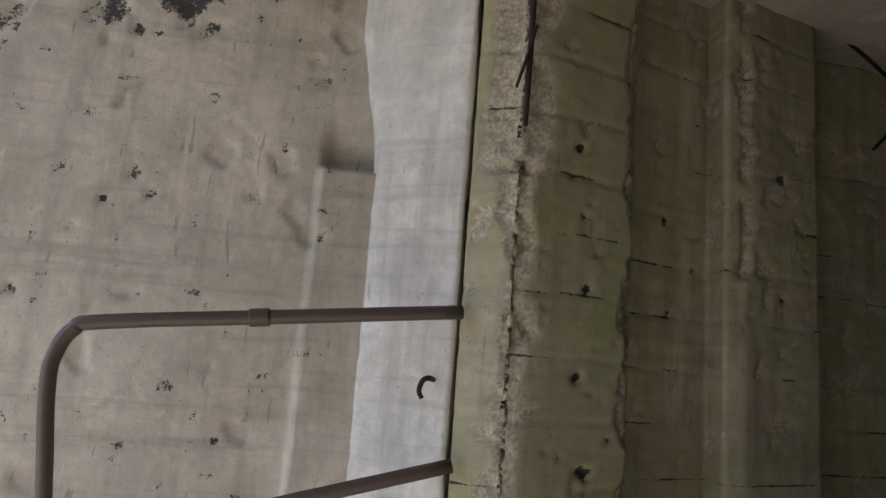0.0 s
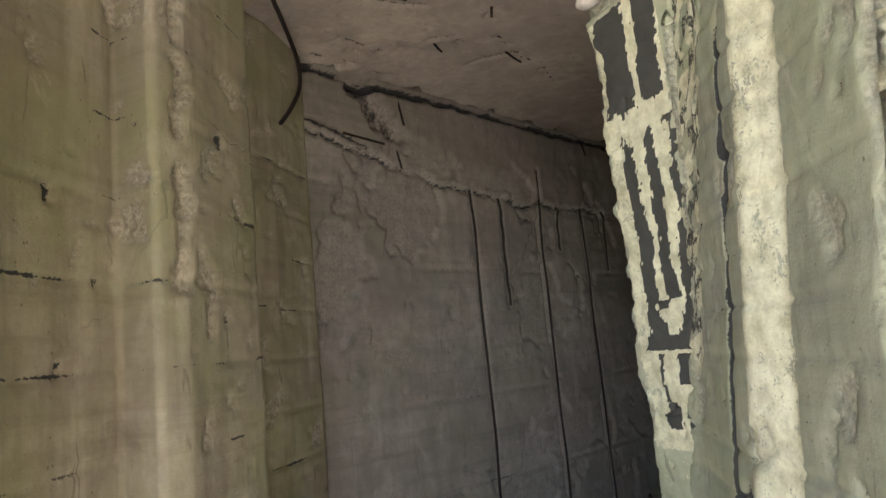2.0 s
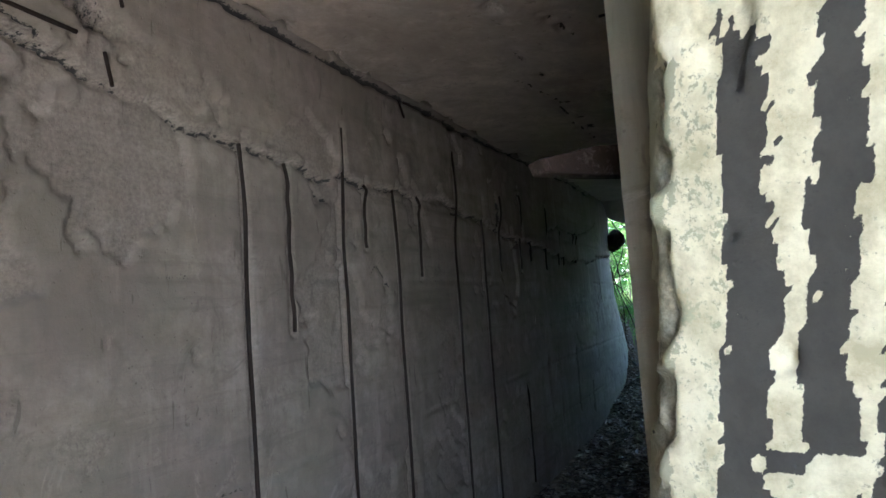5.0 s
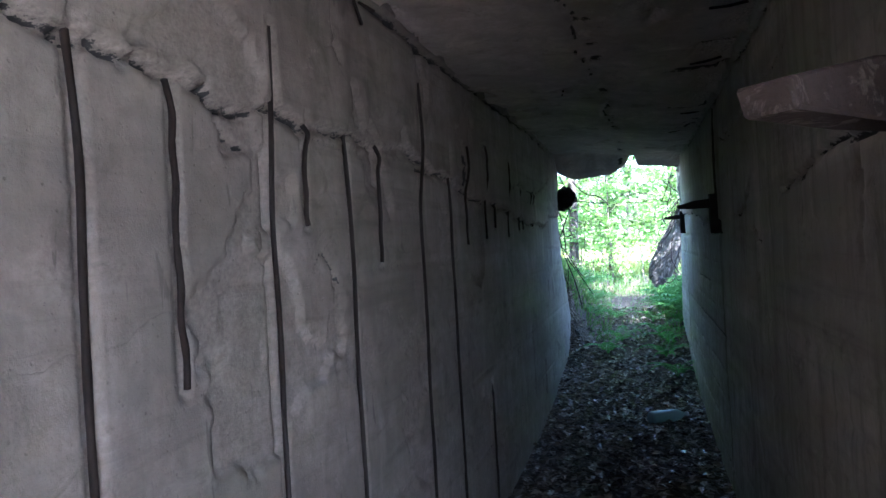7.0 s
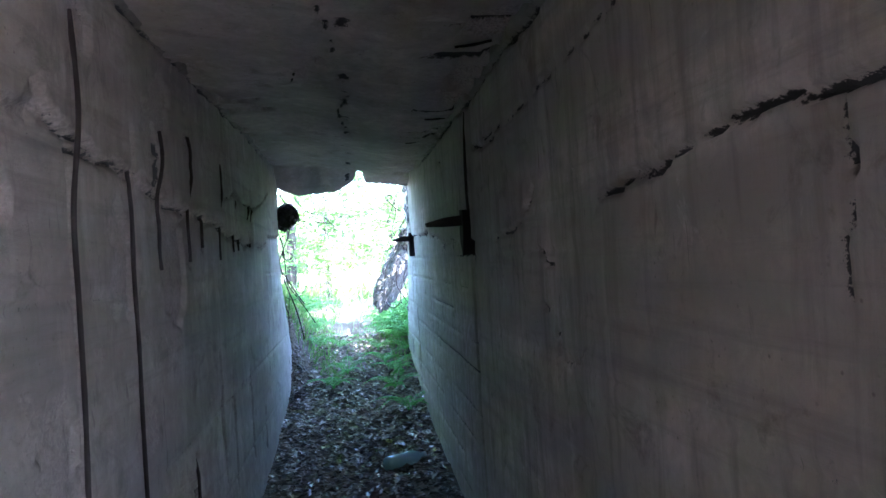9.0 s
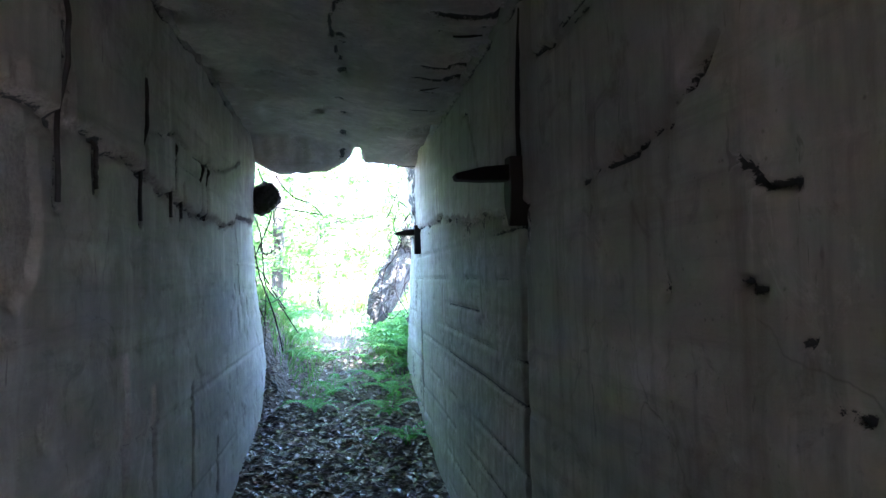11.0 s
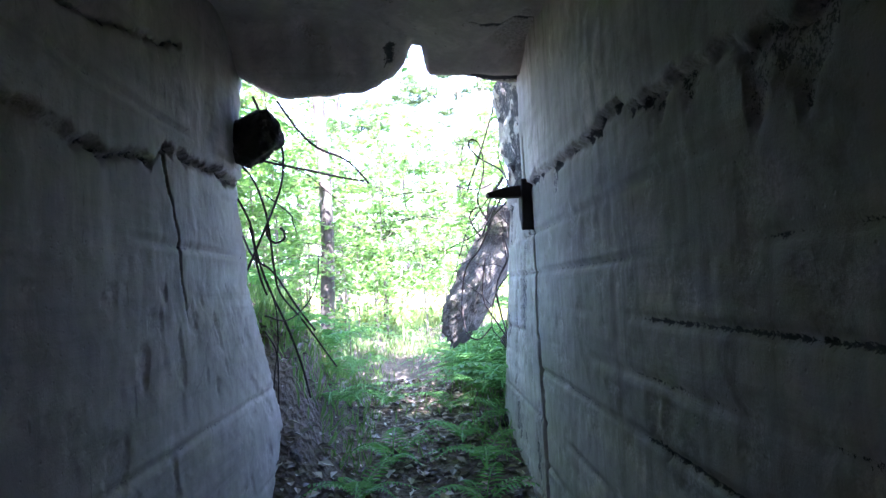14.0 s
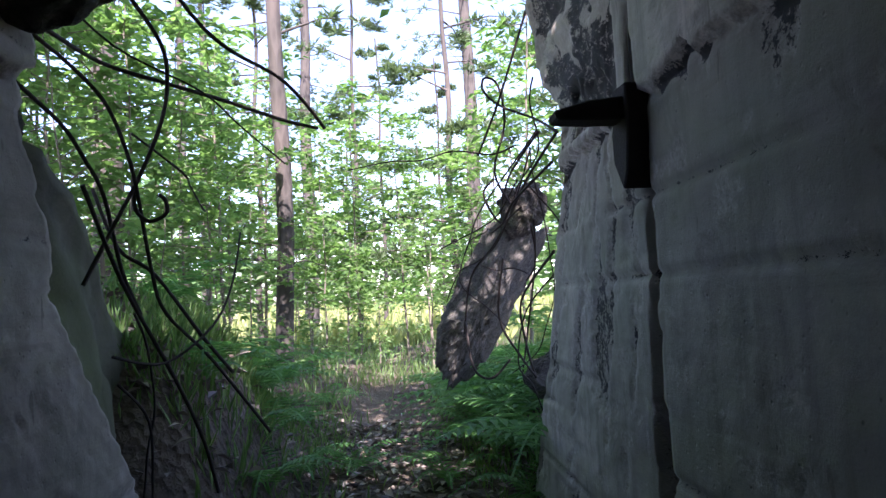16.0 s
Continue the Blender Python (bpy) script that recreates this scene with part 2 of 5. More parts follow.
def prism(name, plan, z0, z1, material, steps, relief=None, warp=None, zstep=0.04, parent=None):
    """A solid wall on a closed plan (counter-clockwise): each side a grid of steps[i] metres, moved along its normal by
    relief(p, side) -> (offset, broken, black for paint and gap shade); warp moves the finished points."""
    ring = []
    count = len(plan)
    for i, a in enumerate(plan):
        b = plan[(i + 1) % count]
        length = math.dist(a, b)
        k = max(1, round(length / steps[i]))
        nx, ny = (b[1] - a[1]) / length, -(b[0] - a[0]) / length
        for j in range(k):
            f = j / k
            ring.append((a[0] + (b[0] - a[0]) * f, a[1] + (b[1] - a[1]) * f, nx, ny, i, j == 0))
    rows = max(1, round((z1 - z0) / zstep))
    verts, broken, paint_and_shade, white = [], [], [], []
    for r in range(rows + 1):
        z = z0 + (z1 - z0) * r / rows
        for x, y, nx, ny, side, corner in ring:
            p, off, br, so, wh = (x, y, z), 0.0, 0.0, 0.0, 0.0
            if relief:
                off, br, so, wh = (*relief(p, side, corner), 0.0)[:4]
            q = Vector((x + nx * off, y + ny * off, z))
            if warp:
                q = warp(q, side)
            verts.append(q)
            broken.append(br)
            paint_and_shade.append(so)
            white.append(wh)
    w = len(ring)
    faces = []
    for r in range(rows):
        for c in range(w):
            d = (c + 1) % w
            faces.append((r * w + c, r * w + d, (r + 1) * w + d, (r + 1) * w + c))
    faces.append(tuple(range(w - 1, -1, -1)))
    faces.append(tuple(range(rows * w, (rows + 1) * w)))
    me = mesh(name, verts, faces)
    for key, values in (("broken", broken), ("paint_and_shade", paint_and_shade), ("white", white)):
        at = me.attributes.new(key, "FLOAT", "POINT")
        at.data.foreach_set("value", values)
    ob = finish(name, me, material, parent)
    return ob


def tube(name, pts, radius, material, parent=None, sides=7, taper=1.0, wob=0.0, label=""):
    """A round bar along points (smoothed), with closed ends."""
    pts = [Vector(p) for p in pts]
    fine = []
    if len(pts) > 2:
        for i in range(len(pts) - 1):
            a, b, c, d = pts[max(0, i - 1)], pts[i], pts[i + 1], pts[min(len(pts) - 1, i + 2)]
            for k in range(5):
                t = k / 5
                fine.append(0.5 * ((2 * b) + (c - a) * t + (2 * a - 5 * b + 4 * c - d) * t * t + (3 * b - a - 3 * c + d) * t ** 3))
        fine.append(pts[-1])
    else:
        fine = [pts[0].lerp(pts[1], k / 12) for k in range(13)]
    verts, faces = [], []
    side = None
    for i, p in enumerate(fine):
        d = (fine[min(i + 1, len(fine) - 1)] - fine[max(i - 1, 0)]).normalized()
        if side is None:
            side = d.orthogonal().normalized()
        side = (side - d * side.dot(d)).normalized()
        up = d.cross(side)
        r = radius * (1 + (taper - 1) * i / (len(fine) - 1))
        r *= 1 + wob * fbm(p, 9, 3, i * 0.7)
        for k in range(sides):
            a = 2 * math.pi * k / sides
            verts.append(p + side * math.cos(a) * r + up * math.sin(a) * r)
    n = len(fine)
    for i in range(n - 1):
        for k in range(sides):
            l = (k + 1) % sides
            faces.append((i * sides + k, i * sides + l, (i + 1) * sides + l, (i + 1) * sides + k))
    faces.append(tuple(range(sides - 1, -1, -1)))
    faces.append(tuple(range((n - 1) * sides, n * sides)))
    return finish(name, mesh(name, verts, faces), material, parent, label)


def box(name, lo, hi, material, parent=None, bevel=0.004, label="", turn=None):
    bm = bmesh.new()
    bmesh.ops.create_cube(bm, size=1)
    for v in bm.verts:
        v.co = Vector([(l + h) / 2 + c * (h - l) for l, h, c in zip(lo, hi, v.co)])
    if bevel:
        bmesh.ops.bevel(bm, geom=bm.edges[:], offset=bevel, segments=1, affect="EDGES")
    if turn is not None:
        bmesh.ops.transform(bm, matrix=turn, verts=bm.verts)
    return part(name, bm, material, parent, label)


# ---- the hall: two long walls, ceiling, floor ----
LEFT_Y, RIGHT_Y, HALL_H = 3.48, 2.14, 2.58
CRACK_L = [(1.5, 2.18), (1.7, 2.14), (2.1, 2.07), (2.4, 2.0), (2.67, 1.985), (2.92, 1.96), (3.16, 1.95), (3.56, 1.96), (3.77, 1.985), (4.03, 1.965), (4.36, 1.985), (4.74, 1.95), (4.9, 1.92), (5.6, 1.86), (6.2, 1.84), (7.1, 1.76), (8.0, 1.75), (8.3, 1.76), (8.66, 1.84), (9.6, 1.86)]
BARS = [(2.672, 0.0, 2.0), (2.915, 1.335, 1.955), (3.285, 0.0, 2.165), (3.472, 1.67, 1.96), (3.765, 0.0, 1.985), (4.025, 1.55, 1.965), (4.49, 0.0, 2.285), (4.96, 0.0, 2.05), (5.28, 1.6, 2.12), (5.75, 1.63, 2.18), (6.02, 1.70, 1.84), (6.46, 1.64, 2.16), (6.89, 1.69, 2.03), (7.07, 1.70, 1.84), (7.43, 1.74, 2.02), (7.56, 1.73, 2.02)]
LOWBARS = [(5.67, 0.1, 0.80), (6.30, 0.5, 1.15), (6.62, 0.35, 1.0), (7.28, 0.35, 0.91), (7.87, 0.25, 0.53)]
LEFT_SCARS = [
    ([(6.49, 1.97), (6.88, 2.04), (7.44, 2.01), (7.79, 2.02), (8.92, 2.23)], 0.014, 0.03),
    ([(8.66, 1.84), (8.82, 1.59), (8.9, 1.3)], 0.022, 0.04),
    ([(4.5, 1.93), (4.62, 1.92), (4.8, 1.90)], 0.012, 0.03),
    ([(3.02, 1.98), (3.12, 1.86), (3.2, 1.85)], 0.010, 0.02),
    ([(3.5, 1.55), (3.55, 1.59), (3.66, 1.50), (3.8, 1.42)], 0.008, 0.012),
    ([(1.55, 2.45), (1.95, 2.44), (2.2, 2.435), (2.6, 2.445), (3.2, 2.43), (3.8, 2.45), (4.6, 2.445), (6.0, 2.48), (7.4, 2.515), (8.5, 2.50)], 0.036, 0.05),
    ([(1.56, 2.2), (1.75, 2.17), (1.95, 2.12)], 0.022, 0.05),
]
RIGHT_SCARS = [
    ([(2.2, 2.385), (2.9, 2.37), (3.6, 2.375), (4.4, 2.365), (5.3, 2.38), (6.1, 2.37), (7.5, 2.38), (8.6, 2.37)], 0.036, 0.05),
    ([(3.0, 1.80), (3.26, 1.78), (3.44, 1.77), (3.59, 1.79), (3.91, 1.75), (4.29, 1.72)], 0.017, 0.035),
    ([(4.03, 2.21), (4.11, 2.15), (4.37, 2.14), (5.17, 2.1), (6.1, 2.13)], 0.011, 0.02),
    ([(3.42, 1.75), (3.41, 1.66)], 0.020, 0.03),
    ([(3.41, 1.66), (3.43, 1.56), (3.45, 1.46)], 0.009, 0.02),
    ([(4.92, 1.81), (4.96, 1.77), (5.02, 1.75), (5.07, 1.73)], 0.026, 0.05),
    ([(5.08, 1.68), (5.12, 1.70), (5.23, 1.67), (5.45, 1.66), (5.58, 1.65)], 0.013, 0.025),
    ([(4.90, 1.60), (4.82, 1.54), (4.74, 1.54)], 0.018, 0.025),
    ([(5.13, 1.41), (5.11, 1.37)], 0.022, 0.03),
    ([(4.89, 1.39), (4.82, 1.385)], 0.020, 0.03),
    ([(4.84, 1.49), (4.80, 1.49)], 0.010, 0.02),
    ([(4.75, 1.31), (4.71, 1.31)], 0.012, 0.02),
    ([(4.68, 1.23), (4.62, 1.23)], 0.012, 0.02),
    ([(5.47, 2.09), (5.75, 2.08), (6.02, 2.13)], 0.014, 0.03),
    ([(7.3, 2.24), (7.15, 2.2), (6.97, 2.0), (6.9, 1.92)], 0.024, 0.03),
    ([(8.0, 0.98), (7.9, 0.93)], 0.014, 0.02),
]
BOARD_Z = (0.14, 0.32, 0.52, 0.71, 0.95, 1.10, 1.245, 1.395, 1.58)


def ceil_z(x, y):
    """Underside of the roof slab: it rises a little inwards and falls to the right-hand wall."""
    rise = 0.07 * smooth(4.8, 7.5, x)
    return 2.47 + rise - (0.07 + rise) * smooth(3.3, 2.2, y)


def scarred(x, z, p, scars):
    """Depth of the cracks and gashes at (x, z) of a wall, and their inner shade put into colour."""
    depth = gap_shade = 0.0
    wx, wz = x + 0.014 * fbm(p, 9, 3), z + 0.014 * fbm(p, 9, 3, 4.0)
    for line, wide, deep in scars:
        if not line[0][0] - 0.4 < x < line[-1][0] + 0.4 and not line[-1][0] - 0.4 < x < line[0][0] + 0.4:
            continue
        for (xa, za), (xb, zb) in zip(line, line[1:]):
            if not (min(xa, xb) - 0.04 < x < max(xa, xb) + 0.04 and min(za, zb) - 0.05 < z < max(za, zb) + 0.05):
                continue
            ll = (xb - xa) ** 2 + (zb - za) ** 2
            t = min(1.0, max(0.0, ((wx - xa) * (xb - xa) + (wz - za) * (zb - za)) / ll))
            d = math.hypot(wx - xa - t * (xb - xa), wz - za - t * (zb - za))
            w = wide * (0.65 + 0.5 * fbm((x, 0, z), 5, 2, wide * 99))
            if d < w:
                k = smooth(w, w * 0.35, d)
                depth, gap_shade = max(depth, deep * k), max(gap_shade, 0.85 * k)
    return depth, gap_shade


def groove(value, width):
    return max(0.0, 1 - abs(value) / width)


def left_relief(p, side, corner):
    x, y, z = p
    if side != 0 or corner:
        return 0.0, 0.0, 0.0
    x2 = x + 0.012 * fbm(p, 6, 3)
    line = lerp_line(CRACK_L, x) + 0.035 * fbm((x, 0, 0), 5, 4) + 0.01 * fbm((x, 0, 0), 30, 2)
    d = z - line
    out = 0.006 * fbm(p, 1.6, 3) + 0.0025 * fbm(p, 14, 3)
    ledge = 0.026 * smooth(-0.008, 0.008, d) * (0.55 + 0.45 * smooth(-0.3, 0.3, fbm((x, 0, 0), 2, 2, 3.0)))
    br = groove(d + 0.004, 0.022) * 0.9
    slot = 0.0
    out += ledge - 0.035 * groove(d + 0.012, 0.014) * smooth(-0.4, 0.0, fbm((x, 4, 0), 2.5, 2))
    for bx, b0, b1 in BARS + LOWBARS:
        if abs(x - bx) < 0.05 and b0 - 0.02 < z < b1 + 0.02:
            g = smooth(0.022, 0.010, abs(x - bx))
            out -= 0.016 * g
            br = max(br, 0.35 * smooth(0.035, 0.02, abs(x2 - bx)))
            if bx > 5:
                h = smooth(0.026, 0.014, abs(x2 - bx))
                out -= 0.012 * h
                slot = max(slot, (0.75 if b1 > 1.5 else 0.40) * h)
    for zb in (0.42, 0.87, 1.53, 1.92):
        g = groove(z - zb - 0.006 * fbm((x, 0, zb), 2, 3), 0.015) * smooth(-0.25, 0.1, fbm((x, zb, 0), 0.9, 2))
        out -= 0.010 * g
        slot = max(slot, 0.5 * g)
    # large shallow spalls low on the wall
    low = fbm(p, 1.9, 5, 17.0) + 0.25 * smooth(1.1, 0.5, z)
    if low > 0.34 and x < 6:
        out -= 0.018 * smooth(0.34, 0.36, low)
        br = max(br, 0.35 * smooth(0.34, 0.38, low))
    depth, gap_shade = scarred(x, z, p, LEFT_SCARS)
    out -= depth
    # slots, grooves and the crack under the ledge carry their inner shade as colour
    gap_shade = max(gap_shade, slot, 0.8 * groove(d + 0.010, 0.014) * smooth(-0.35, 0.0, fbm((x, 4, 0), 2.5, 2)))
    if x < 2.5:
        hole = smooth(0.13, 0.07, math.hypot((x - 1.98) * 0.7, z - 2.36 + 0.4 * (x - 1.98)) + 0.09 * fbm(p, 7, 4))
        out -= 0.09 * hole
        gap_shade = max(gap_shade, 0.42 * hole)
        br = max(br, hole)
    chip = fbm(p, 5.2, 5, 7.0)
    if chip > 0.42 and z < 1.4:
        out -= 0.006 * smooth(0.42, 0.46, chip)
        br = max(br, 0.4 * smooth(0.42, 0.52, chip))
    return out, br, gap_shade


END_L = [(-0.4, 0.6), (0.0, 0.48), (0.55, 0.14), (0.75, 0.02), (1.05, -0.22), (1.28, -0.42), (1.45, -0.56), (1.65, -0.62), (1.85, -0.68), (1.95, -0.62), (2.16, -0.60), (2.6, -0.64)]
END_R = [(-0.4, 0.9), (0.3, 0.72), (0.7, 0.42), (1.05, 0.16), (1.25, 0.05), (1.55, -0.12), (1.77, -0.30), (2.0, -0.24), (2.25, 0.0), (2.6, 0.15)]


def end_warp(end, ends, span):
    def go(q, side):
        k = smooth(end - span, end, q.x)
        if k > 0:
            shift = lerp_line(ends, q.z) + 0.055 * fbm((3, q.y, q.z), 3.5, 4) + 0.035 * fbm((1, q.y, q.z), 16, 3)
            q = q + Vector((k * shift, 0, 0))
        return q
    return go


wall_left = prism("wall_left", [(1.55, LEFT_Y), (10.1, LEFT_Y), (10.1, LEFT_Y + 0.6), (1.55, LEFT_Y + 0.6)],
                  -0.35, HALL_H + 0.02, CONC_LEFT_DIM, (0.0125, 0.05, 1.0, 0.6), left_relief, end_warp(10.1, END_L, 2.0), 0.0125)
tagged(wall_left, "grey board-marked concrete passage wall with exposed rebars", "wall", kind="structure")

CRACK_R = [(5.9, 1.64), (6.2, 1.66), (6.53, 1.67), (7.13, 1.69), (7.6, 1.74), (8.0, 1.78), (8.84, 1.80), (9.37, 1.81), (11, 1.78)]


def right_relief(p, side, corner):
    x, y, z = p
    if side != 2 or corner:
        return 0.0, 0.0, 0.0
    out = 0.006 * fbm(p, 1.4, 3) + 0.003 * fbm(p, 15, 3)
    br = 0.0
    so = 0.0
    if x > 6.1:
        line = lerp_line(CRACK_R, x) + 0.035 * fbm((x, 5, 0), 3, 4) + 0.025 * fbm((x, 5, 0), 14, 3)
        d = z - line
        drip = 0.012 + 0.05 * max(0.0, fbm((x, 8, 0), 7, 4))
        br = 0.8 * smooth(-drip, -0.01, d) * smooth(0.03, 0.0, d)
        out += (0.010 + 0.012 * smooth(7.2, 8.6, x)) * smooth(-0.006, 0.006, d) - 0.010 * groove(d + 0.012, 0.014)
        # dark of the open crack under the ledge, painted in
        so = 0.95 * groove(d + 0.012, 0.022) * smooth(-0.2, 0.15, fbm((x, 6, 0), 5, 3)) * (0.45 + 0.55 * smooth(7.4, 8.3, x))
        # tongues spalled off below the ledge
        tongue = 0.34 * max(0.0, fbm((x + 0.05 * z, 12, 0.12 * z), 6.5, 3, 4.0) - 0.16)
        if tongue > 0.012 and -tongue < d < 0:
            k = smooth(-tongue, -tongue + 0.02, d)
            out -= 0.009 * k
            br = max(br, 0.7 * k)
            so = max(so, 0.44 * k)
    depth, gap_shade = scarred(x, z, p, RIGHT_SCARS)
    out -= depth
    so = max(so, gap_shade)
    # shuttering boards
    near = 1.0 if x > 6.2 else 0.4
    i = sum(1 for b in BOARD_Z if z > b)
    out += 0.006 * noise.noise(Vector((i * 3.7, math.floor(x / 2.4 + 0.37 * i), 1.0))) * near
    if z < 1.7:
        b = min(BOARD_Z, key=lambda v: abs(v - z))
        open_ = smooth(-0.3, 0.15, fbm((x, 3.3 * b, 0), 1.1, 3)) * near
        g = groove(z - b - 0.004 * fbm((x, b, 0), 3, 3), 0.017) * open_
        out -= 0.013 * g
        so = max(so, (0.66 - 0.2 * smooth(7.8, 8.4, x)) * g)
        # flakes gone along the board edges
        flake = fbm(p, 6.5, 4, 11.0) + 0.35 * groove(z - b + 0.05, 0.06)
        if x > 6.3 and flake > 0.50:
            out -= 0.004 * smooth(0.50, 0.54, flake)
            br = max(br, 0.5 * smooth(0.50, 0.56, flake))
    for xj in (2.92, 6.20, 9.52):
        wide = (0.022 if xj > 9 else 0.031) + ((0.022 + 0.02 * fbm((2, 0, z), 6, 3)) * smooth(1.32, 1.05, z) if xj > 9 else 0)
        g = smooth(wide, wide * 0.55, abs(x - xj - 0.01 * fbm((0, 1, z), 3, 3))) * smooth(2.05, 1.95, z)
        out -= 0.09 * g
        # darkness of the deep joint gap, put into the colour
        so = max(so, 0.97 * g)
    # broken mossy head of the wall end; its shadow is put into the black
    if x > 9.62 and z > 1.84:
        out += 0.05 * fbm(p, 4, 4, 5.0) - 0.03
        br = 0.3
        so = max(so, 0.60 * smooth(-0.4, 0.1, fbm(p, 5, 4, 8.0)))
    if x > 9.6:
        chip = fbm((x, y, 0.3 * z), 9, 4, 2.0)
        out -= 0.010 * smooth(0.22, 0.30, chip)
        so = max(so, 0.50 * smooth(0.30, 0.40, chip))
        br = max(br, 0.5 * smooth(0.0, 0.2, chip))
    return out, br, so


wall_right = prism("wall_right", [(1.95, RIGHT_Y - 0.6), (10.55, RIGHT_Y - 0.6), (10.55, RIGHT_Y), (1.95, RIGHT_Y)],
                   -0.35, HALL_H + 0.02, CONC_RIGHT_LIT, (1.0, 0.06, 0.014, 0.05), right_relief, end_warp(10.55, END_R, 1.0), 0.014)
tagged(wall_right, "board-marked concrete passage wall, mossy near the mouth", "wall", kind="structure")


LIP = [(2.1, 2.32), (2.3, 2.33), (2.595, 2.375), (2.62, 2.475), (2.67, 2.485), (2.70, 2.41), (2.76, 2.355), (2.84, 2.315), (3.06, 2.28), (3.27, 2.26), (3.38, 2.30), (3.48, 2.37)]


CEIL_CRACKS = [
    ([(1.5, 3.40), (1.82, 3.38), (2.05, 3.41)], 0.014, 0.02), ([(1.58, 3.28), (1.61, 3.19), (1.81, 3.2), (1.97, 3.21)], 0.013, 0.02),
    ([(2.26, 3.07), (2.3, 2.88), (2.33, 2.8)], 0.020, 0.02), ([(2.1, 2.75), (2.24, 2.79)], 0.014, 0.02), ([(1.52, 2.85), (1.69, 2.75)], 0.020, 0.02),
    ([(1.9, 2.96), (1.96, 2.89), (2.1, 2.91)], 0.012, 0.02), ([(2.31, 2.82), (2.58, 2.85), (2.82, 2.95)], 0.011, 0.015), ([(2.7, 2.6), (2.9, 2.5), (3.2, 2.56), (3.5, 2.5)], 0.012, 0.02),
    ([(1.2, 2.3), (1.4, 2.38), (1.5, 2.3)], 0.012, 0.02), ([(4.0, 2.9), (4.4, 2.8), (5.0, 2.84), (5.6, 2.78)], 0.014, 0.02), ([(6.2, 2.75), (6.8, 2.8), (7.4, 2.74)], 0.02, 0.02),
]


def ceiling_grid():
    """The roof slab: its underside sags and spalls towards the edges, and ends in a broken lip at the mouth."""
    edge = [(2.0, 9.66), (2.3, 9.6), (2.60, 9.57), (2.62, 9.48), (2.67, 9.47), (2.71, 9.55), (3.0, 9.57), (3.3, 9.52), (3.6, 9.38), (4.2, 9.2)]
    ys = [0.9 + 0.02 * i for i in range(165)]
    xs = [-0.2 + 0.015 * i for i in range(240)] + [3.4 + 0.03 * i for i in range(207)]
    verts, br, so = [], [], []
    for y in ys:
        far = lerp_line(edge, y) + 0.05 * fbm((0, y, 0), 4, 4)
        for x in xs:
            u = (x + 0.2) / (xs[-1] + 0.2)
            xx = -0.2 + u * (far + 0.2)
            p = (xx, y, 2.4)
            z = ceil_z(xx, y) + 0.012 * fbm(p, 1.1, 3) + 0.004 * fbm(p, 9, 3)
            b = 0.0
            spall = fbm(p, 3.2, 5, 4.0) + 0.5 * smooth(2.4, 2.18, y) + 0.35 * smooth(3.34, 3.46, y)
            if spall > 0.55:
                z += 0.03 * smooth(0.55, 0.66, spall)
                b = smooth(0.55, 0.66, spall)
            lip = smooth(far - 0.35, far, xx)
            z += lip * (lerp_line(LIP, y) + 0.014 * fbm(p, 5.0, 4, 9.0) - z)
            b = max(b, 0.7 * smooth(far - 0.12, far, xx))
            seam = groove(y - 2.76 - 0.04 * fbm((xx, 0, 0), 1.5, 4), 0.05) * smooth(0.0, 0.3, fbm((xx, 7, 0), 4, 3)) * smooth(3.0, 4.2, xx)
            gash = smooth(0.22, 0.36, fbm((xx, 0, 3), 6, 3)) * smooth(2.55 + 0.2 * fbm((xx, 1, 0), 3, 2), 2.3, y) * smooth(2.2, 3.0, xx)
            # seams, gashes and cracks get their inner shade as black colour
            deep, gap_shade = scarred(xx, y, p, CEIL_CRACKS)
            z += 0.02 * seam + 0.02 * gash + deep
            verts.append((xx, y, z))
            br.append(b)
            so.append(max(0.8 * seam, 0.75 * gash, 0.9 * gap_shade))
    w, n = len(xs), len(ys)
    low = len(verts)
    for y in ys:
        far = lerp_line(edge, y) + 0.05 * fbm((0, y, 0), 4, 4)
        for x in (xs[0], xs[-1]):
            u = (x + 0.2) / (xs[-1] + 0.2)
            verts.append((-0.2 + u * (far - 0.1 + 0.2 + 0.2 * fbm((7, y, 0), 5, 3)), y, 3.05 + 0.05 * fbm((x, y, 9), 3, 3)))
            br.append(0.5)
    faces = [(r * w + c, (r + 1) * w + c, (r + 1) * w + c + 1, r * w + c + 1) for r in range(n - 1) for c in range(w - 1)]
    for r in range(n - 1):
        a, b2 = low + 2 * r, low + 2 * r + 2
        faces.append((a, a + 1, b2 + 1, b2))
        faces.append((r * w + w - 1, (r + 1) * w + w - 1, b2 + 1, a + 1))
        faces.append(((r + 1) * w, r * w, a, b2))
    faces.append(tuple(range(w)) + (low + 1, low))
    faces.append(tuple(range((n - 1) * w, n * w))[::-1] + (low + 2 * n - 2, low + 2 * n - 1))
    me = mesh("ceiling", verts, faces)
    so += [0.0] * (len(verts) - len(so))
    for key, values in (("broken", br), ("paint_and_shade", so)):
        me.attributes.new(key, "FLOAT", "POINT").data.foreach_set("value", values)
    return tagged(finish("ceiling", me, CONC_CEIL), "stained concrete ceiling slab, spalled and broken off at its end", "ceiling", kind="structure")


ceiling = ceiling_grid()


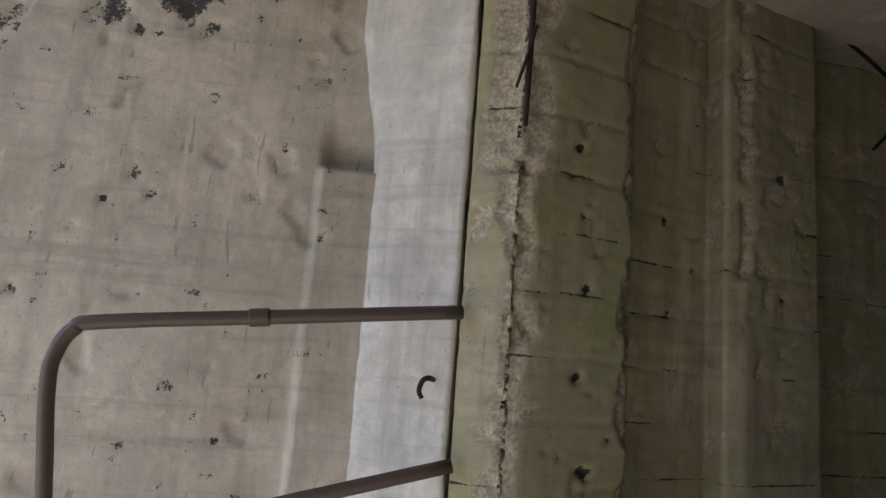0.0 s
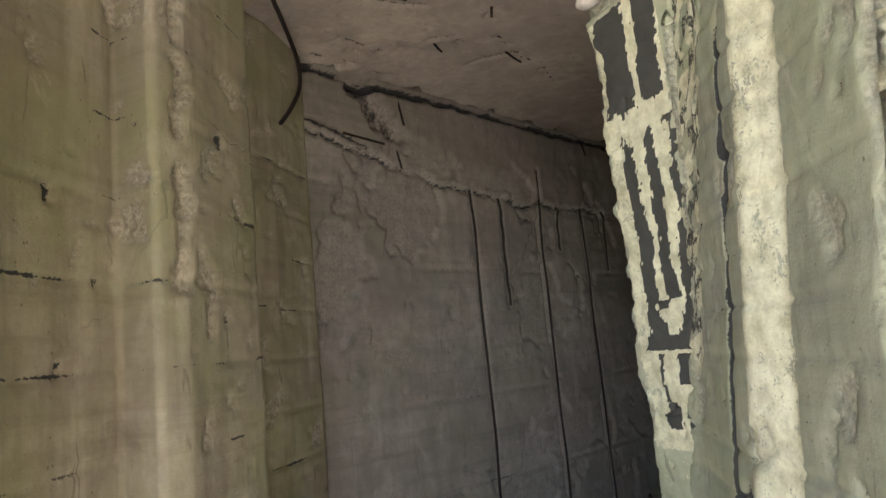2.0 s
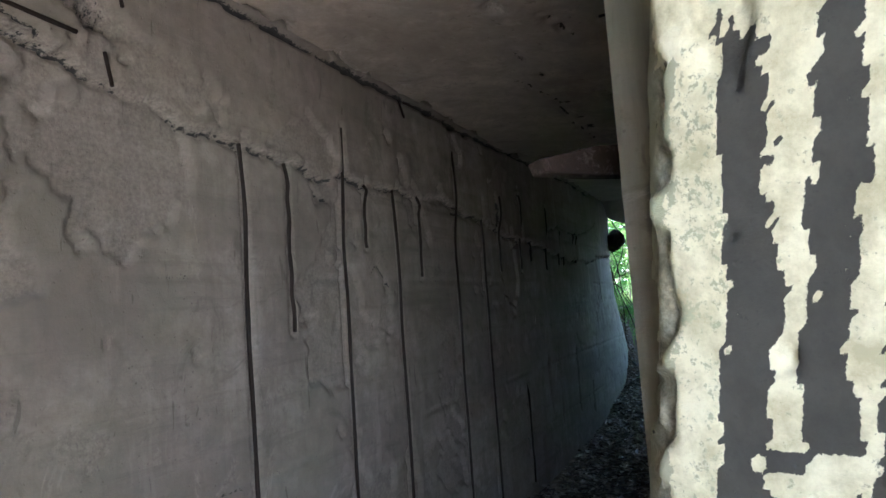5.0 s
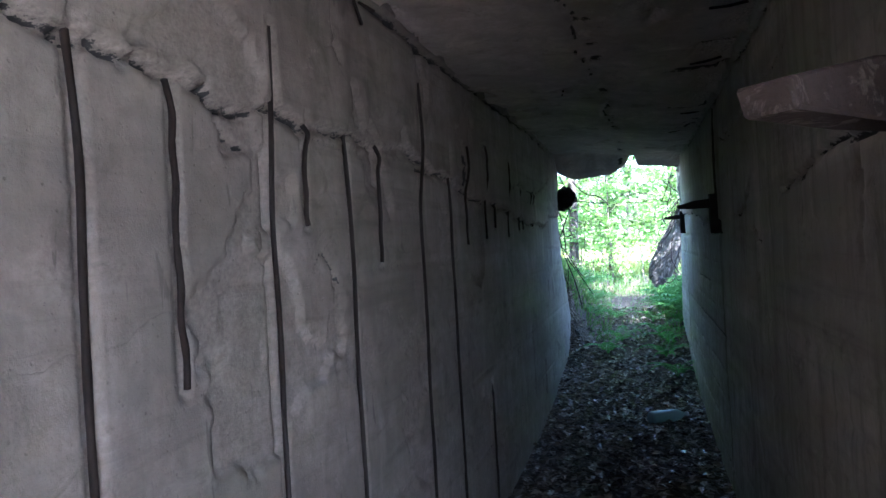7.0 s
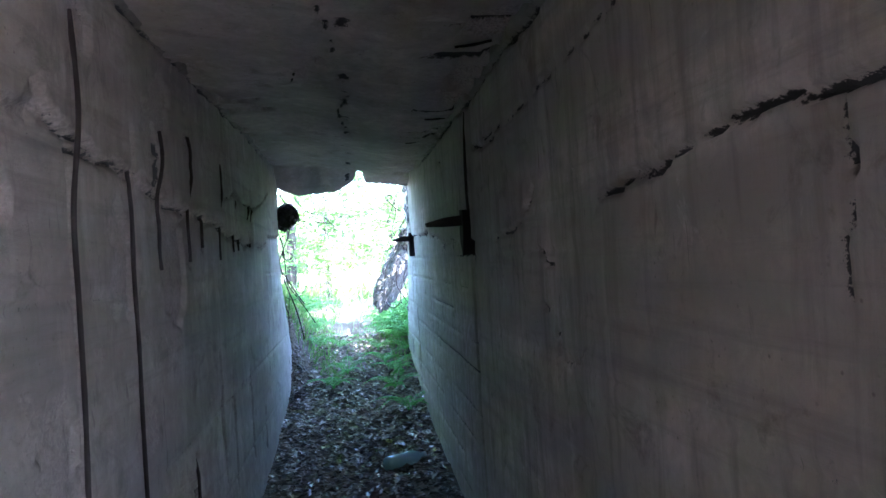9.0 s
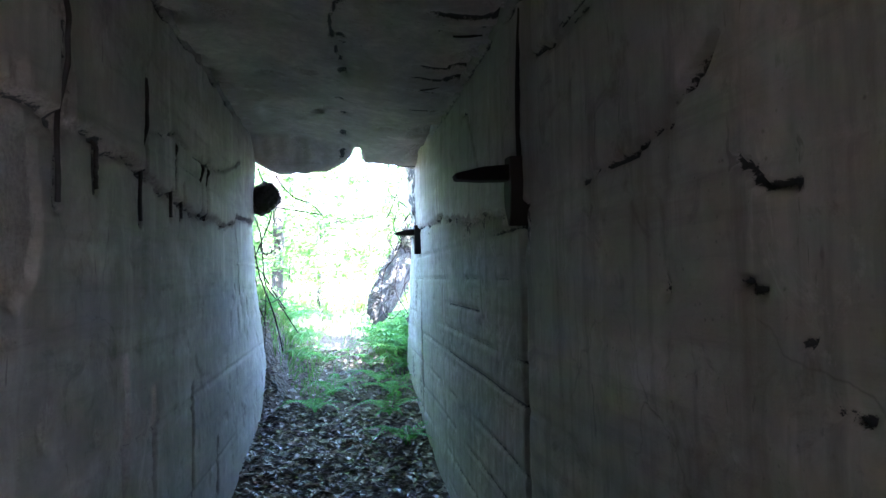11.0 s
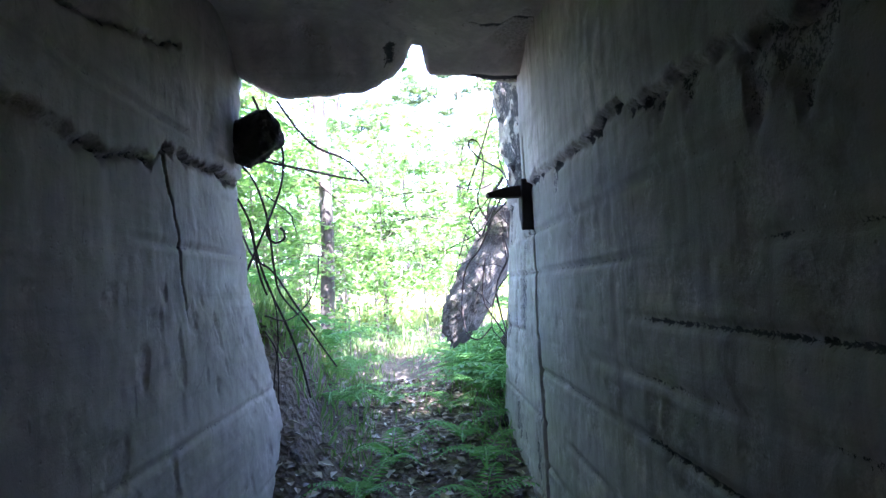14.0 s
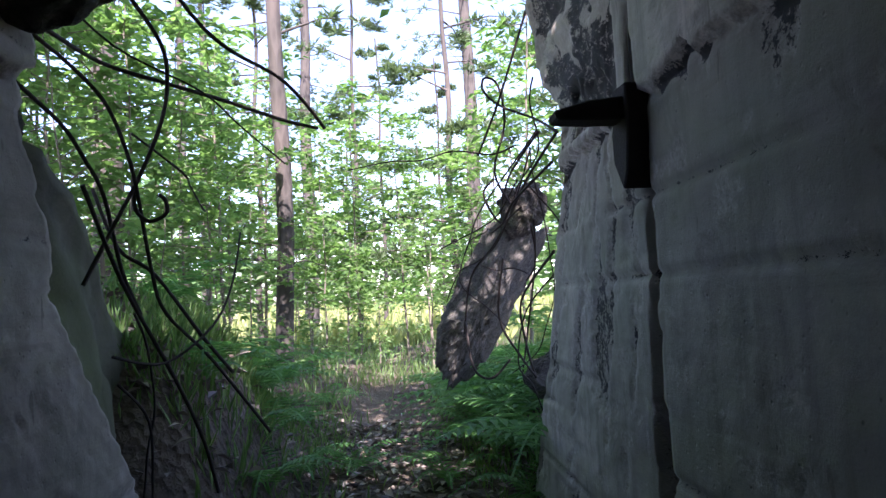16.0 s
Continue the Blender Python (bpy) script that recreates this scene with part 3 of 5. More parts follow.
def ground_height(x, y):
    """Passage floor, banks at the mouth and the wood's floor beyond; lower at the way in."""
    z = 0.42 * smooth(8.0, 12.2, x) + 0.012 * fbm((x, y, 0), 3, 4)
    z -= 0.62 * smooth(1.7, 0.1, x + 0.4 * (y - 2.4))
    out = smooth(9.3, 10.6, x)
    z += out * (0.45 * smooth(3.3, 4.6, y) + 0.45 * smooth(2.25, 1.4, y)) * smooth(19, 12.5, x)
    z += 0.10 * smooth(3.0, 3.45, y) * smooth(7.2, 9.2, x) + 0.06 * smooth(2.5, 2.2, y) * smooth(7.0, 9.5, x)
    z += 0.4 * smooth(3.15, 3.6, y) * smooth(9.7, 10.6, x) * smooth(13, 11, x)
    z += 0.38 * smooth(3.2, 3.62, y + 0.06 * fbm((x, y, 0), 2.2, 3)) * smooth(9.9, 10.8, x) * smooth(12.4, 11.0, x)
    far = smooth(12, 18, x)
    z += far * (0.18 * fbm((x, y, 0), 0.25, 3) + 0.012 * (x - 12))
    return z


def ground_sheet():
    """One sheet, fine where it is walked and coarse towards the horizon."""
    def axis(lo, hi, step, far, grow):
        a = [lo]
        while a[-1] < hi:
            a.append(a[-1] + step)
        s = step
        while a[-1] < far[1]:
            s *= grow
            a.append(a[-1] + s)
        s = step
        while a[0] > far[0]:
            s *= grow
            a.insert(0, a[0] - s)
        return a
    xs = axis(-0.6, 19, 0.06, (-600, 900), 1.25)
    ys = axis(0.2, 6.5, 0.06, (-700, 700), 1.25)
    verts = [(x, y, ground_height(x, y) if abs(x) < 60 and abs(y) < 60 else ground_height(60, 3)) for y in ys for x in xs]
    w = len(xs)
    faces = [(r * w + c, r * w + c + 1, (r + 1) * w + c + 1, (r + 1) * w + c) for r in range(len(ys) - 1) for c in range(w - 1)]
    return tagged(finish("ground", mesh("ground", verts, faces), SOIL), "dark leaf-littered soil with sandy bare patches", "ground", kind="structure")


ground = ground_sheet()

# ---- the way in: splayed piers left and right ----
def pier_relief(seed, board=0.19, ragged=(), holes=(), plain=(), gap=0.74):
    """Shuttered concrete with chipped corners where ragged, and tie holes."""
    def go(p, side, corner):
        x, y, z = p
        out = 0.005 * fbm(p, 2.2, 4, seed) + 0.002 * fbm(p, 18, 3, seed)
        br = so = 0.0
        if side in plain:
            return out, 0.0, 0.0
        zb = (z + 0.012 * fbm((x, y, 0), 1.5, 2)) / board
        k = math.floor(zb + 0.5)
        out -= 0.007 * groove((zb - k) * board + 0.006 * fbm((x, y, k), 4, 3), 0.013) * smooth(-0.35, 0.05, fbm((x, y, 3 * k), 1.4, 3))
        fin = groove((zb - k) * board + 0.006 * fbm((x, y, k), 4, 3), 0.008) * smooth(-0.25, 0.1, fbm((x, y, 3 * k), 2.4, 3))
        so = gap * fin
        out += 0.003 * noise.noise(Vector((math.floor(zb) * 2.3, seed, 0)))
        for hx, hy, hz, hr in holes:
            d = math.dist(p, (hx, hy, hz)) + 0.012 * fbm(p, 30, 3)
            if d < hr:
                out -= 0.02 * smooth(hr, hr * 0.4, d)
                br = max(br, 0.7 * smooth(hr, hr * 0.5, d))
                so = max(so, 0.75 * smooth(hr * 0.75, hr * 0.5, d))
        chip = fbm(p, 6, 4, seed + 5)
        if chip > 0.42:
            out -= 0.010 * smooth(0.42, 0.5, chip)
            br = max(br, smooth(0.42, 0.54, chip))
        pit = noise.noise(Vector((x * 26 + seed, y * 26, z * 26)))
        if pit > 0.55:
            out -= 0.010 * smooth(0.55, 0.75, pit)
            so = max(so, 0.46 * smooth(0.58, 0.75, pit))
        for rx, ry, wide, z0, z1 in ragged:
            d = math.hypot(x - rx, y - ry) + 0.05 * fbm(p, 7, 4, seed + 2)
            if d < wide and z0 < z < z1:
                k = smooth(wide, wide * 0.35, d)
                out -= k * (0.02 + 0.018 * abs(fbm(p, 16, 3, seed)))
                br = max(br, smooth(0.0, 0.3, k))
        return out, br, so
    return go


PIER_HOLES = [(-0.04, 2.03, 1.62, 0.03), (0.0, 2.07, 1.165, 0.03), (-0.02, 2.05, 0.9, 0.03), (-0.02, 2.06, 1.40, 0.022), (0.02, 2.08, 0.62, 0.035), (0.3, 2.48, 1.5, 0.03), (0.75, 2.66, 1.72, 0.03), (0.75, 2.66, 1.25, 0.03), (0.32, 2.5, 1.16, 0.025)]
pier_left = prism("pier_left", [(-0.38, 1.96), (-0.22, 1.90), (0.14, 2.18), (0.13, 2.36), (0.46, 2.62), (0.50, 2.50), (0.58, 2.53), (0.92, 2.80), (0.99, 3.14), (1.28, 3.26), (1.57, 3.44), (1.57, 3.9), (0.2, 3.9), (-0.42, 2.3)],
                  -0.9, 2.50, CONC_PIER, (0.012, 0.014, 0.02, 0.014, 0.02, 0.02, 0.016, 0.018, 0.016, 0.016, 0.2, 0.3, 0.3, 0.1),
                  pier_relief(1.0, 0.19, [(-0.22, 1.90, 0.07, -1, 1.55), (-0.24, 1.90, 0.13, 1.5, 3), (0.14, 2.18, 0.028, -1, 3), (0.58, 2.53, 0.03, 1.3, 3)], PIER_HOLES, (10, 11, 12)), None, 0.0105)
tagged(pier_left, "mossy board-marked concrete pier with a broken corner", "wall", kind="structure")

JAMB_HOLES = [(1.0, 1.30, 1.66, 0.03), (1.09, 1.38, 1.10, 0.03), (1.0, 1.30, 1.45, 0.02), (1.02, 1.31, 0.85, 0.03), (1.33, 1.60, 1.75, 0.03), (1.3, 1.57, 0.75, 0.04)]


def jamb_relief(p, side, corner):
    out, br, so = pier_relief(3.0, 0.105, [(0.90, 1.20, 0.05, -1, 3)], JAMB_HOLES, (1, 2, 3), 0.44)(p, side, corner)
    x, y, z = p
    wh = 0.0
    if side == 6:
        # an open vertical crack
        d = abs(math.hypot(x - 1.345, y - 1.60) - 0.004 * fbm((0, 0, z), 9, 3))
        wide = 0.013 + 0.010 * fbm((0, 3, z), 5, 3)
        g = smooth(wide + 0.004, wide * 0.5, d) * smooth(0.62, 0.7, z) * smooth(1.75, 1.62, z)
        out -= 0.012 * g
        # the crack's dark inside is painted on, a little wider than the cut
        so = max(so, 0.95 * smooth(wide + 0.006, wide, d) * smooth(0.62, 0.7, z) * smooth(1.78, 1.66, z))
    edge = math.hypot(x - 1.55, y - 1.755)
    if side in (4, 5) or (side == 6 and edge < 0.03 + 0.09 * smooth(1.2, 1.9, z) + 0.02 * fbm(p, 8, 3)):
        # speckled remains of paint in the rebate
        so = 0.52 * smooth(-0.15, 0.15, fbm(p, 22, 4)) * smooth(0.85, 1.1, z)
        wh = 0.7 * smooth(0.85, 1.1, z) * smooth(-0.3, 0.0, fbm(p, 15, 3, 2.0))
    if side == 7 or (side in (6, 8) and min(math.dist((x, y), (1.255, 1.53)), math.dist((x, y), (1.20, 1.432))) < 0.02):
        wh = 0.62 + 0.24 * fbm((x, y, 0.6 * z), 9, 5, 6.0)
        out += 0.0015 * fbm(p, 24, 4)
    return out, br, so, wh


def lean(dx, dy, z0):
    def go(q, side):
        return q + Vector((dx, dy, 0)) * (q.z - z0)
    return go


def jamb_lean(q, side):
    k = smooth(1.15, 1.58, q.x)
    return q + Vector((-0.05 - 0.25 * k, -0.11 - 0.14 * k, 0)) * (q.z - 1.45)


jamb_right = prism("jamb_right", [(0.90, 1.20), (1.0, 1.02), (2.3, 1.2), (2.3, 1.95), (1.86, 1.98), (1.62, 1.83), (1.55, 1.755), (1.255, 1.53), (1.20, 1.432)],
                   -0.9, 2.72, CONC_JAMB, (0.04, 0.2, 0.2, 0.1, 0.014, 0.010, 0.007, 0.012, 0.012), jamb_relief, jamb_lean, 0.012)
tagged(jamb_right, "pale green board-marked concrete door jamb", "wall", kind="structure")


def paint_bars(u, z):
    """Black and white of the post's face: u across it, 0 to 1."""
    wob = 0.05 * fbm((u, 0, z), 9, 4) + 0.035 * fbm((u * 3, 5, z), 40, 2)
    if z > 2.0:
        return 0.35 * (1 if fbm((u, 0, z), 9, 2) > 0.1 else 0), 0.2
    if u > 0.86 + 0.3 * wob:
        return 0.0, 0.15
    u = u / 0.86 + wob
    black = []
    cream = lerp_line([(0.7, 0.42), (1.05, 0.30), (1.35, 0.33), (1.62, 0.27), (1.73, 0.13), (2.0, 0.10)], z)
    low = 0.0 if z > 1.7 else 0.08
    if z > 1.725 + 0.4 * wob:
        black = [(cream, 0.57), (0.68, 0.97)]
    elif z > 1.655 + 0.5 * wob:
        return (0.65 if z < 1.675 and u > 0.85 else 0.0), 0.72
    elif z > 1.20:
        k = (z - 1.2) / 0.45
        black = [(cream, cream + 0.18), (0.60 + 0.01 * k, 0.75 + 0.02 * k), (0.85 + 0.10 * k, 1.1)]
        if z < 1.28:
            black.append((0.62, 0.80))
    elif z > 1.175:
        black = [(cream, 0.48), (0.52, 0.62), (0.82, 1.1)]
    elif z > 1.10:
        f = (z - 1.10) / 0.075
        black = [(cream, 0.58 - 0.06 * f), (0.74 + 0.06 * f, 1.1)]
    elif z > 1.06:
        black = [(cream - 0.06, 1.1)]
    elif z > 1.05:
        black = [(0.88, 1.1)]
    elif z > 0.96:
        black = [(0.37, 0.44), (0.66, 1.1)]
    elif z > 0.90:
        black = [(0.40, 0.46)]
    elif z > 0.82:
        black = [(0.33 + 0.08 * abs(z - 0.86) / 0.04, 0.56), (0.66, 0.80)]
    elif z > 0.76:
        black = [(0.76, 0.98)]
    else:
        return 0.0, 0.25
    b = 0.78 if any(lo < u < hi for lo, hi in black) else 0.0
    return b, (0.15 if u < low else 0.56 if u < cream else 0.66)


def post_relief(p, side, corner):
    out, br, so = pier_relief(6.0, 0.6, [(1.60, 1.775, 0.018, -1, 3), (1.74, 2.09, 0.022, -1, 3)], (), (1, 2))(p, side, corner)
    wh = 0.0
    x, y, z = p
    if side == 4:
        u = 1 - math.hypot(x - 1.60, y - 1.775) / math.hypot(0.14, 0.315)
        so, wh = paint_bars(u, z)
        if z > 2.02:
            out -= 0.03 + 0.03 * fbm(p, 12, 3)
            br = 1.0
        elif abs(z - 1.70) < 0.03:
            out -= 0.006
            br = 0.5
    return out, br, so, wh


post = prism("painted_post", [(1.60, 1.775), (1.72, 1.74), (2.02, 1.95), (2.02, 2.12), (1.74, 2.09)], -0.9, 2.50, CONC_JAMB, (0.02, 0.05, 0.1, 0.05, 0.007), post_relief, lean(-0.26, -0.12, 1.35), 0.009)
tagged(post, "leaning concrete post with peeling black and white paint", "wall", kind="structure")

for k, (fx, dz, r) in enumerate(((0.1, 0.02, 0.035), (0.35, 0.05, 0.045), (0.55, 0.0, 0.03), (0.7, 0.06, 0.05), (0.9, 0.02, 0.03), (0.25, 0.12, 0.05), (0.6, 0.14, 0.055))):
    z = 2.05 + dz
    a = Vector((1.60, 1.775, 0)).lerp(Vector((1.74, 2.09, 0)), fx) + Vector((-0.26, -0.12, 0)) * (z - 1.35)
    bm = bmesh.new()
    bmesh.ops.create_icosphere(bm, subdivisions=3, radius=r)
    for v in bm.verts:
        v.co = Vector((v.co.x * 1.0, v.co.y * 1.2, v.co.z * 0.75)) * (1 + 0.25 * fbm(v.co, 18, 3, k)) + a + Vector((0.005, 0, z))
    part("stone", bm, (CONC_CREAM, PLASTER, RUBBLE)[k % 3], post, "stone showing in the broken post head")

# cream room wall beside the way in, with a plastered corner
BLOTCHES = [(-1.65, 2.02, 0.07, 0.55), (-1.56, 1.96, 0.045, 0.5), (-1.33, 1.98, 0.055, 0.52), (-1.40, 2.03, 0.05, 0.5), (-1.49, 1.45, 0.04, 0.48), (-1.58, 1.35, 0.022, 0.7), (-1.12, 1.41, 0.025, 0.46), (-1.11, 1.45, 0.02, 0.46),
            (-1.66, 1.25, 0.025, 0.45), (-1.19, 0.83, 0.024, 0.42), (-0.97, 1.92, 0.03, 0.45), (-0.93, 1.86, 0.03, 0.45), (-1.93, 1.96, 0.05, 0.5), (-1.15, 0.61, 0.022, 0.48), (-1.8, 1.03, 0.025, 0.55), (-1.44, 1.38, 0.02, 0.48)]


def cream_relief(p, side, corner):
    x, y, z = p
    out = 0.010 * fbm(p, 0.9, 3) + 0.002 * fbm(p, 12, 3)
    so = 0.0
    if side == 0:
        patch = fbm(p, 2.6, 5, 3.0) + 0.45 * smooth(1.9, 2.3, z)
        so = 0.62 * smooth(0.55, 0.8, patch)
    if side == 0 and x > -0.93:
        out += 0.045 * smooth(1.545, 1.535, z) * smooth(-0.93, -0.915, x)
        out -= 0.05 * smooth(1.75, 1.55, z) * smooth(1.53, 1.54, z) * smooth(-0.93, -0.88, x)
    if side == 0:
        so = max(so, 0.46 * smooth(0.50, 0.64, fbm(p, 15, 3, 12.0)))
        for bx, bz, rad, dark in BLOTCHES:
            d = math.hypot((x - bx) * 1.05, z - bz) + 0.6 * rad * fbm(p, 16, 4, 3.0)
            so = max(so, dark * smooth(rad, rad * 0.5, d))
            out -= 0.008 * smooth(rad, rad * 0.6, d)
    hole = fbm(p, 5.5, 2, 8.0)
    if hole > 0.62:
        out -= 0.012 * smooth(0.62, 0.7, hole)
    return out, 0.0, so


def plaster_relief(p, side, corner):
    return 0.008 * fbm(p, 2, 4) + 0.002 * fbm(p, 20, 3), 0.0, 0.0


room_wall = prism("room_wall", [(-3.6, 1.26), (-0.70, 2.14), (-0.70, 2.5), (-3.6, 2.5)], -0.9, 2.9, CONC_CREAM, (0.014, 0.2, 0.5, 0.5), cream_relief, None, 0.014)
tagged(room_wall, "cream concrete wall with dark flaked patches", "wall", kind="structure")
plaster_corner = prism("plaster_corner", [(-0.74, 2.10), (-0.70, 2.06), (-0.60, 2.03), (-0.40, 1.99), (-0.39, 2.4), (-0.74, 2.4)], -0.9, 2.9, PLASTER, (0.02, 0.02, 0.02, 0.02, 0.2, 0.2), plaster_relief,
                       lambda q, side: q + Vector((-0.16 * smooth(1.55, 2.3, q.z), 0.05 * smooth(1.55, 2.3, q.z), 0)) * smooth(-0.42, -0.74, q.x), 0.025)
tagged(plaster_corner, "smooth white plastered corner flaring out at the top", "wall", kind="structure")
# plain walls, floor and roof added out of view to close the yard and steer its light
for name, lo, hi in (("wall_added_east", (1.0, -3.2, -0.9), (1.5, 1.1, 3.2)), ("wall_added_south", (-2.7, -3.7, -0.9), (1.5, -3.2, 3.2)), ("wall_added_north", (-0.3, 3.92, -0.9), (1.54, 4.3, 3.0))):
    tagged(box(name, lo, hi, RUBBLE, bevel=0.01), "plain added wall closing the yard and keeping light out", "wall", kind="structure")
tagged(box("ceiling_sun_block_edge", (-2.7, 0.94, 2.9), (-0.21, 2.6, 3.2), CONC_CEIL, bevel=0.01), "unseen plain roof edge added to keep sun off pier and jamb", "ceiling", kind="structure")
tagged(box("ceiling_sun_block", (-2.7, -3.7, 2.9), (1.5, 0.93, 3.2), CONC_CEIL, bevel=0.01), "unseen plain roof slab added to limit sun on the yard floor", "ceiling", kind="structure")


# unseen floor, added pale so that sun bounces up to ceiling and passage
def bounce_floor():
    xs = [-8.0 + 0.15 * i for i in range(65)]
    ys = [-3.2 + 0.15 * i for i in range(38)]
    verts = [(x, y, max(ground_height(x, y), -0.62) + 0.03) for y in ys for x in xs]
    w = len(xs)
    faces = [(r * w + c, r * w + c + 1, (r + 1) * w + c + 1, (r + 1) * w + c) for r in range(len(ys) - 1) for c in range(w - 1)]
    return tagged(finish("floor", mesh("floor", verts, faces), CONC_CREAM), "unseen pale concrete floor added to bounce light inwards", "floor", kind="structure")


bounce_floor()

# ---- steel in the hall ----
random.seed(4)
for bx, b0, b1 in BARS + LOWBARS[:1]:
    z0 = b0 if b0 > 0.06 else -0.05
    pts = []
    for k in range(10):
        f = k / 9
        z = z0 + (b1 - z0) * f
        pts.append((bx + 0.006 * random.uniform(-1, 1), LEFT_Y + 0.001 - 0.002 * random.random() - 0.026 * smooth(1.86, 2.0, z), z))
    pts[-1] = (pts[-1][0] + random.uniform(-0.01, 0.01), LEFT_Y + (0.012 if b1 < 2.1 else -0.02), b1)
    tube("rebar", pts, 0.0072, RUST, wall_left, 7, 1.0, 0.15, "rusty exposed reinforcing bar")
for x, z, dx, dz in ((2.16, 2.41, 0.0, -0.16), (2.13, 2.12, -0.01, -0.10), (3.85, 2.43, -0.02, -0.10), (1.8, 2.16, 0.22, -0.03), (3.9, 2.43, 0.05, -0.02)):
    tube("rebar", [(x, LEFT_Y - 0.015, z), (x + dx, LEFT_Y - 0.05, z + dz)], 0.006, RUST, wall_left, 6, 1.0, 0.1, "rusty bar end sticking out")

# short dark bars on the ceiling, most standing in for gouges and gashes
for x, y, a, ln in ((1.62, 2.42, 20, 0.20), (1.35, 2.2, 5, 0.14), (2.35, 2.85, 12, 0.16), (1.9, 2.6, 40, 0.07), (1.1, 2.25, -10, 0.12), (2.0, 3.0, 25, 0.10), (1.5, 2.75, 0, 0.16), (2.7, 2.6, 15, 0.12), (3.3, 2.3, 70, 0.14), (4.4, 2.25, 80, 0.13), (5.2, 2.26, 60, 0.15), (6.6, 2.24, 75, 0.12), (5.9, 3.0, 10, 0.13), (7.4, 2.3, 50, 0.12)):
    c = Vector((math.cos(radians(a)), math.sin(radians(a)), 0)) * ln / 2
    z = ceil_z(x, y) - 0.004
    tube("rebar", [Vector((x, y, z)) - c, Vector((x, y, z - 0.004)), Vector((x, y, z)) + c], 0.006, RUST, ceiling, 6, 0.8, 0.25, "short dark rusty bar marking a gouge or bar end in the ceiling")


def steel_bracket(x, z, reach, big=1.0, swing=0.0):
    """A flat steel arm standing out over a joint, with a thick plate under it and a long strip in the joint."""
    b = base("steel_bracket", x, RIGHT_Y, z)

    def plate_of(prof, lo, hi, across):
        prof = [(a if across else a * big, c * big) for a, c in prof]
        bm = bmesh.new()
        fr = [bm.verts.new((lo, a, c) if across else (a, hi, c)) for a, c in prof]
        bk = [bm.verts.new((hi, a, c) if across else (a, lo, c)) for a, c in prof]
        bm.faces.new(fr)
        bm.faces.new(bk[::-1])
        for i in range(len(prof)):
            j = (i + 1) % len(prof)
            bm.faces.new((fr[j], fr[i], bk[i], bk[j]))
        bmesh.ops.recalc_face_normals(bm, faces=bm.faces)
        bmesh.ops.bevel(bm, geom=bm.edges[:], offset=0.004, segments=1, affect="EDGES")
        return bm

    arm = plate_of([(-0.03, -0.01), (-0.03, 0.05), (reach * 0.6, 0.035), (reach, 0.012), (reach * 0.97, -0.008), (reach * 0.6, -0.012)], -0.035, 0.035, True)
    part("arm", arm, SCALE_RUST if big > 1 else RUST, b, "flat rusty steel arm with a pointed end").rotation_euler.z = radians(swing)
    plate = plate_of([(-0.05, 0.07), (0.035, 0.075), (0.045, 0.0), (0.06, -0.03), (0.055, -0.10), (0.0, -0.17), (-0.03, -0.13), (-0.055, -0.02)], -0.04, 0.05, False)
    part("plate", plate, RUST, b, "thick blackened steel plate")
    tube("joint_strip", [(0.0, -0.065, -0.1), (0.005, -0.07, -0.8), (0.0, -0.065, -1.85)], 0.011, RUST, b, 6, 1.0, 0.2, "dark strip running down the wall joint")
    tube("tie_bar", [(0.0, -0.005, 0.03), (-0.02, 0.0, 0.3), (-0.05, -0.01, 0.58)], 0.022, RUST, b, 6, 1.0, 0.1, "rusty bar rising to the ceiling")
    return tagged(b, "rusty steel bracket standing out from the wall joint", "bracket", "brackets along the passage")


steel_bracket(2.92, 1.73, 0.45, 1.7, 45)
steel_bracket(6.19, 1.75, 0.24)
steel_bracket(9.53, 1.765, 0.21)


# ---- broken concrete at the mouth ----
def boulder(name, size, material, seed, rough=0.22, cuts=20, level=4):
    """A broken lump: a ball of many faces pushed in by a few random planes and noise."""
    bm = bmesh.new()
    bmesh.ops.create_icosphere(bm, subdivisions=level, radius=1.0)
    rnd = random.Random(seed)
    planes = [(Vector((rnd.uniform(-1, 1), rnd.uniform(-1, 1), rnd.uniform(-1, 1))).normalized(), rnd.uniform(0.55, 0.9)) for _ in range(cuts)]
    for v in bm.verts:
        for n, d in planes:
            over = v.co.dot(n) - d
            if over > 0:
                v.co -= n * over
        v.co += v.co.normalized() * (rough * 0.35 * fbm(v.co, 2.2, 5, seed) + rough * 0.1 * fbm(v.co, 9, 4, seed) + rough * 0.05 * fbm(v.co, 24, 3, seed))
        v.co = Vector((v.co.x * size[0], v.co.y * size[1], v.co.z * size[2]))
    me = bpy.data.meshes.new(name)
    bm.to_mesh(me)
    bm.free()
    at = me.attributes.new("broken", "FLOAT", "POINT")
    at.data.foreach_set("value", [0.7] * len(me.vertices))
    return me


def lump(name, at, size, turn, seed, label, parent=None, rough=0.3, level=4, material=RUBBLE):
    ob = finish(name, boulder(name, size, material, seed, rough, level=level), material, parent, "" if parent is None else label)
    ob.matrix_basis = pose(*at, *turn)
    if parent is None:
        tagged(ob, label, "concrete lump")
    return ob


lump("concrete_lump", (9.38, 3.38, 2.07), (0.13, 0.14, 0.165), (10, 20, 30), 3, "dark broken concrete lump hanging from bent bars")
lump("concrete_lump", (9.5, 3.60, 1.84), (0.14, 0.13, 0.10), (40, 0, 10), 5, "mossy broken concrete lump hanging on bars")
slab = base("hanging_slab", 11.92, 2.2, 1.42)
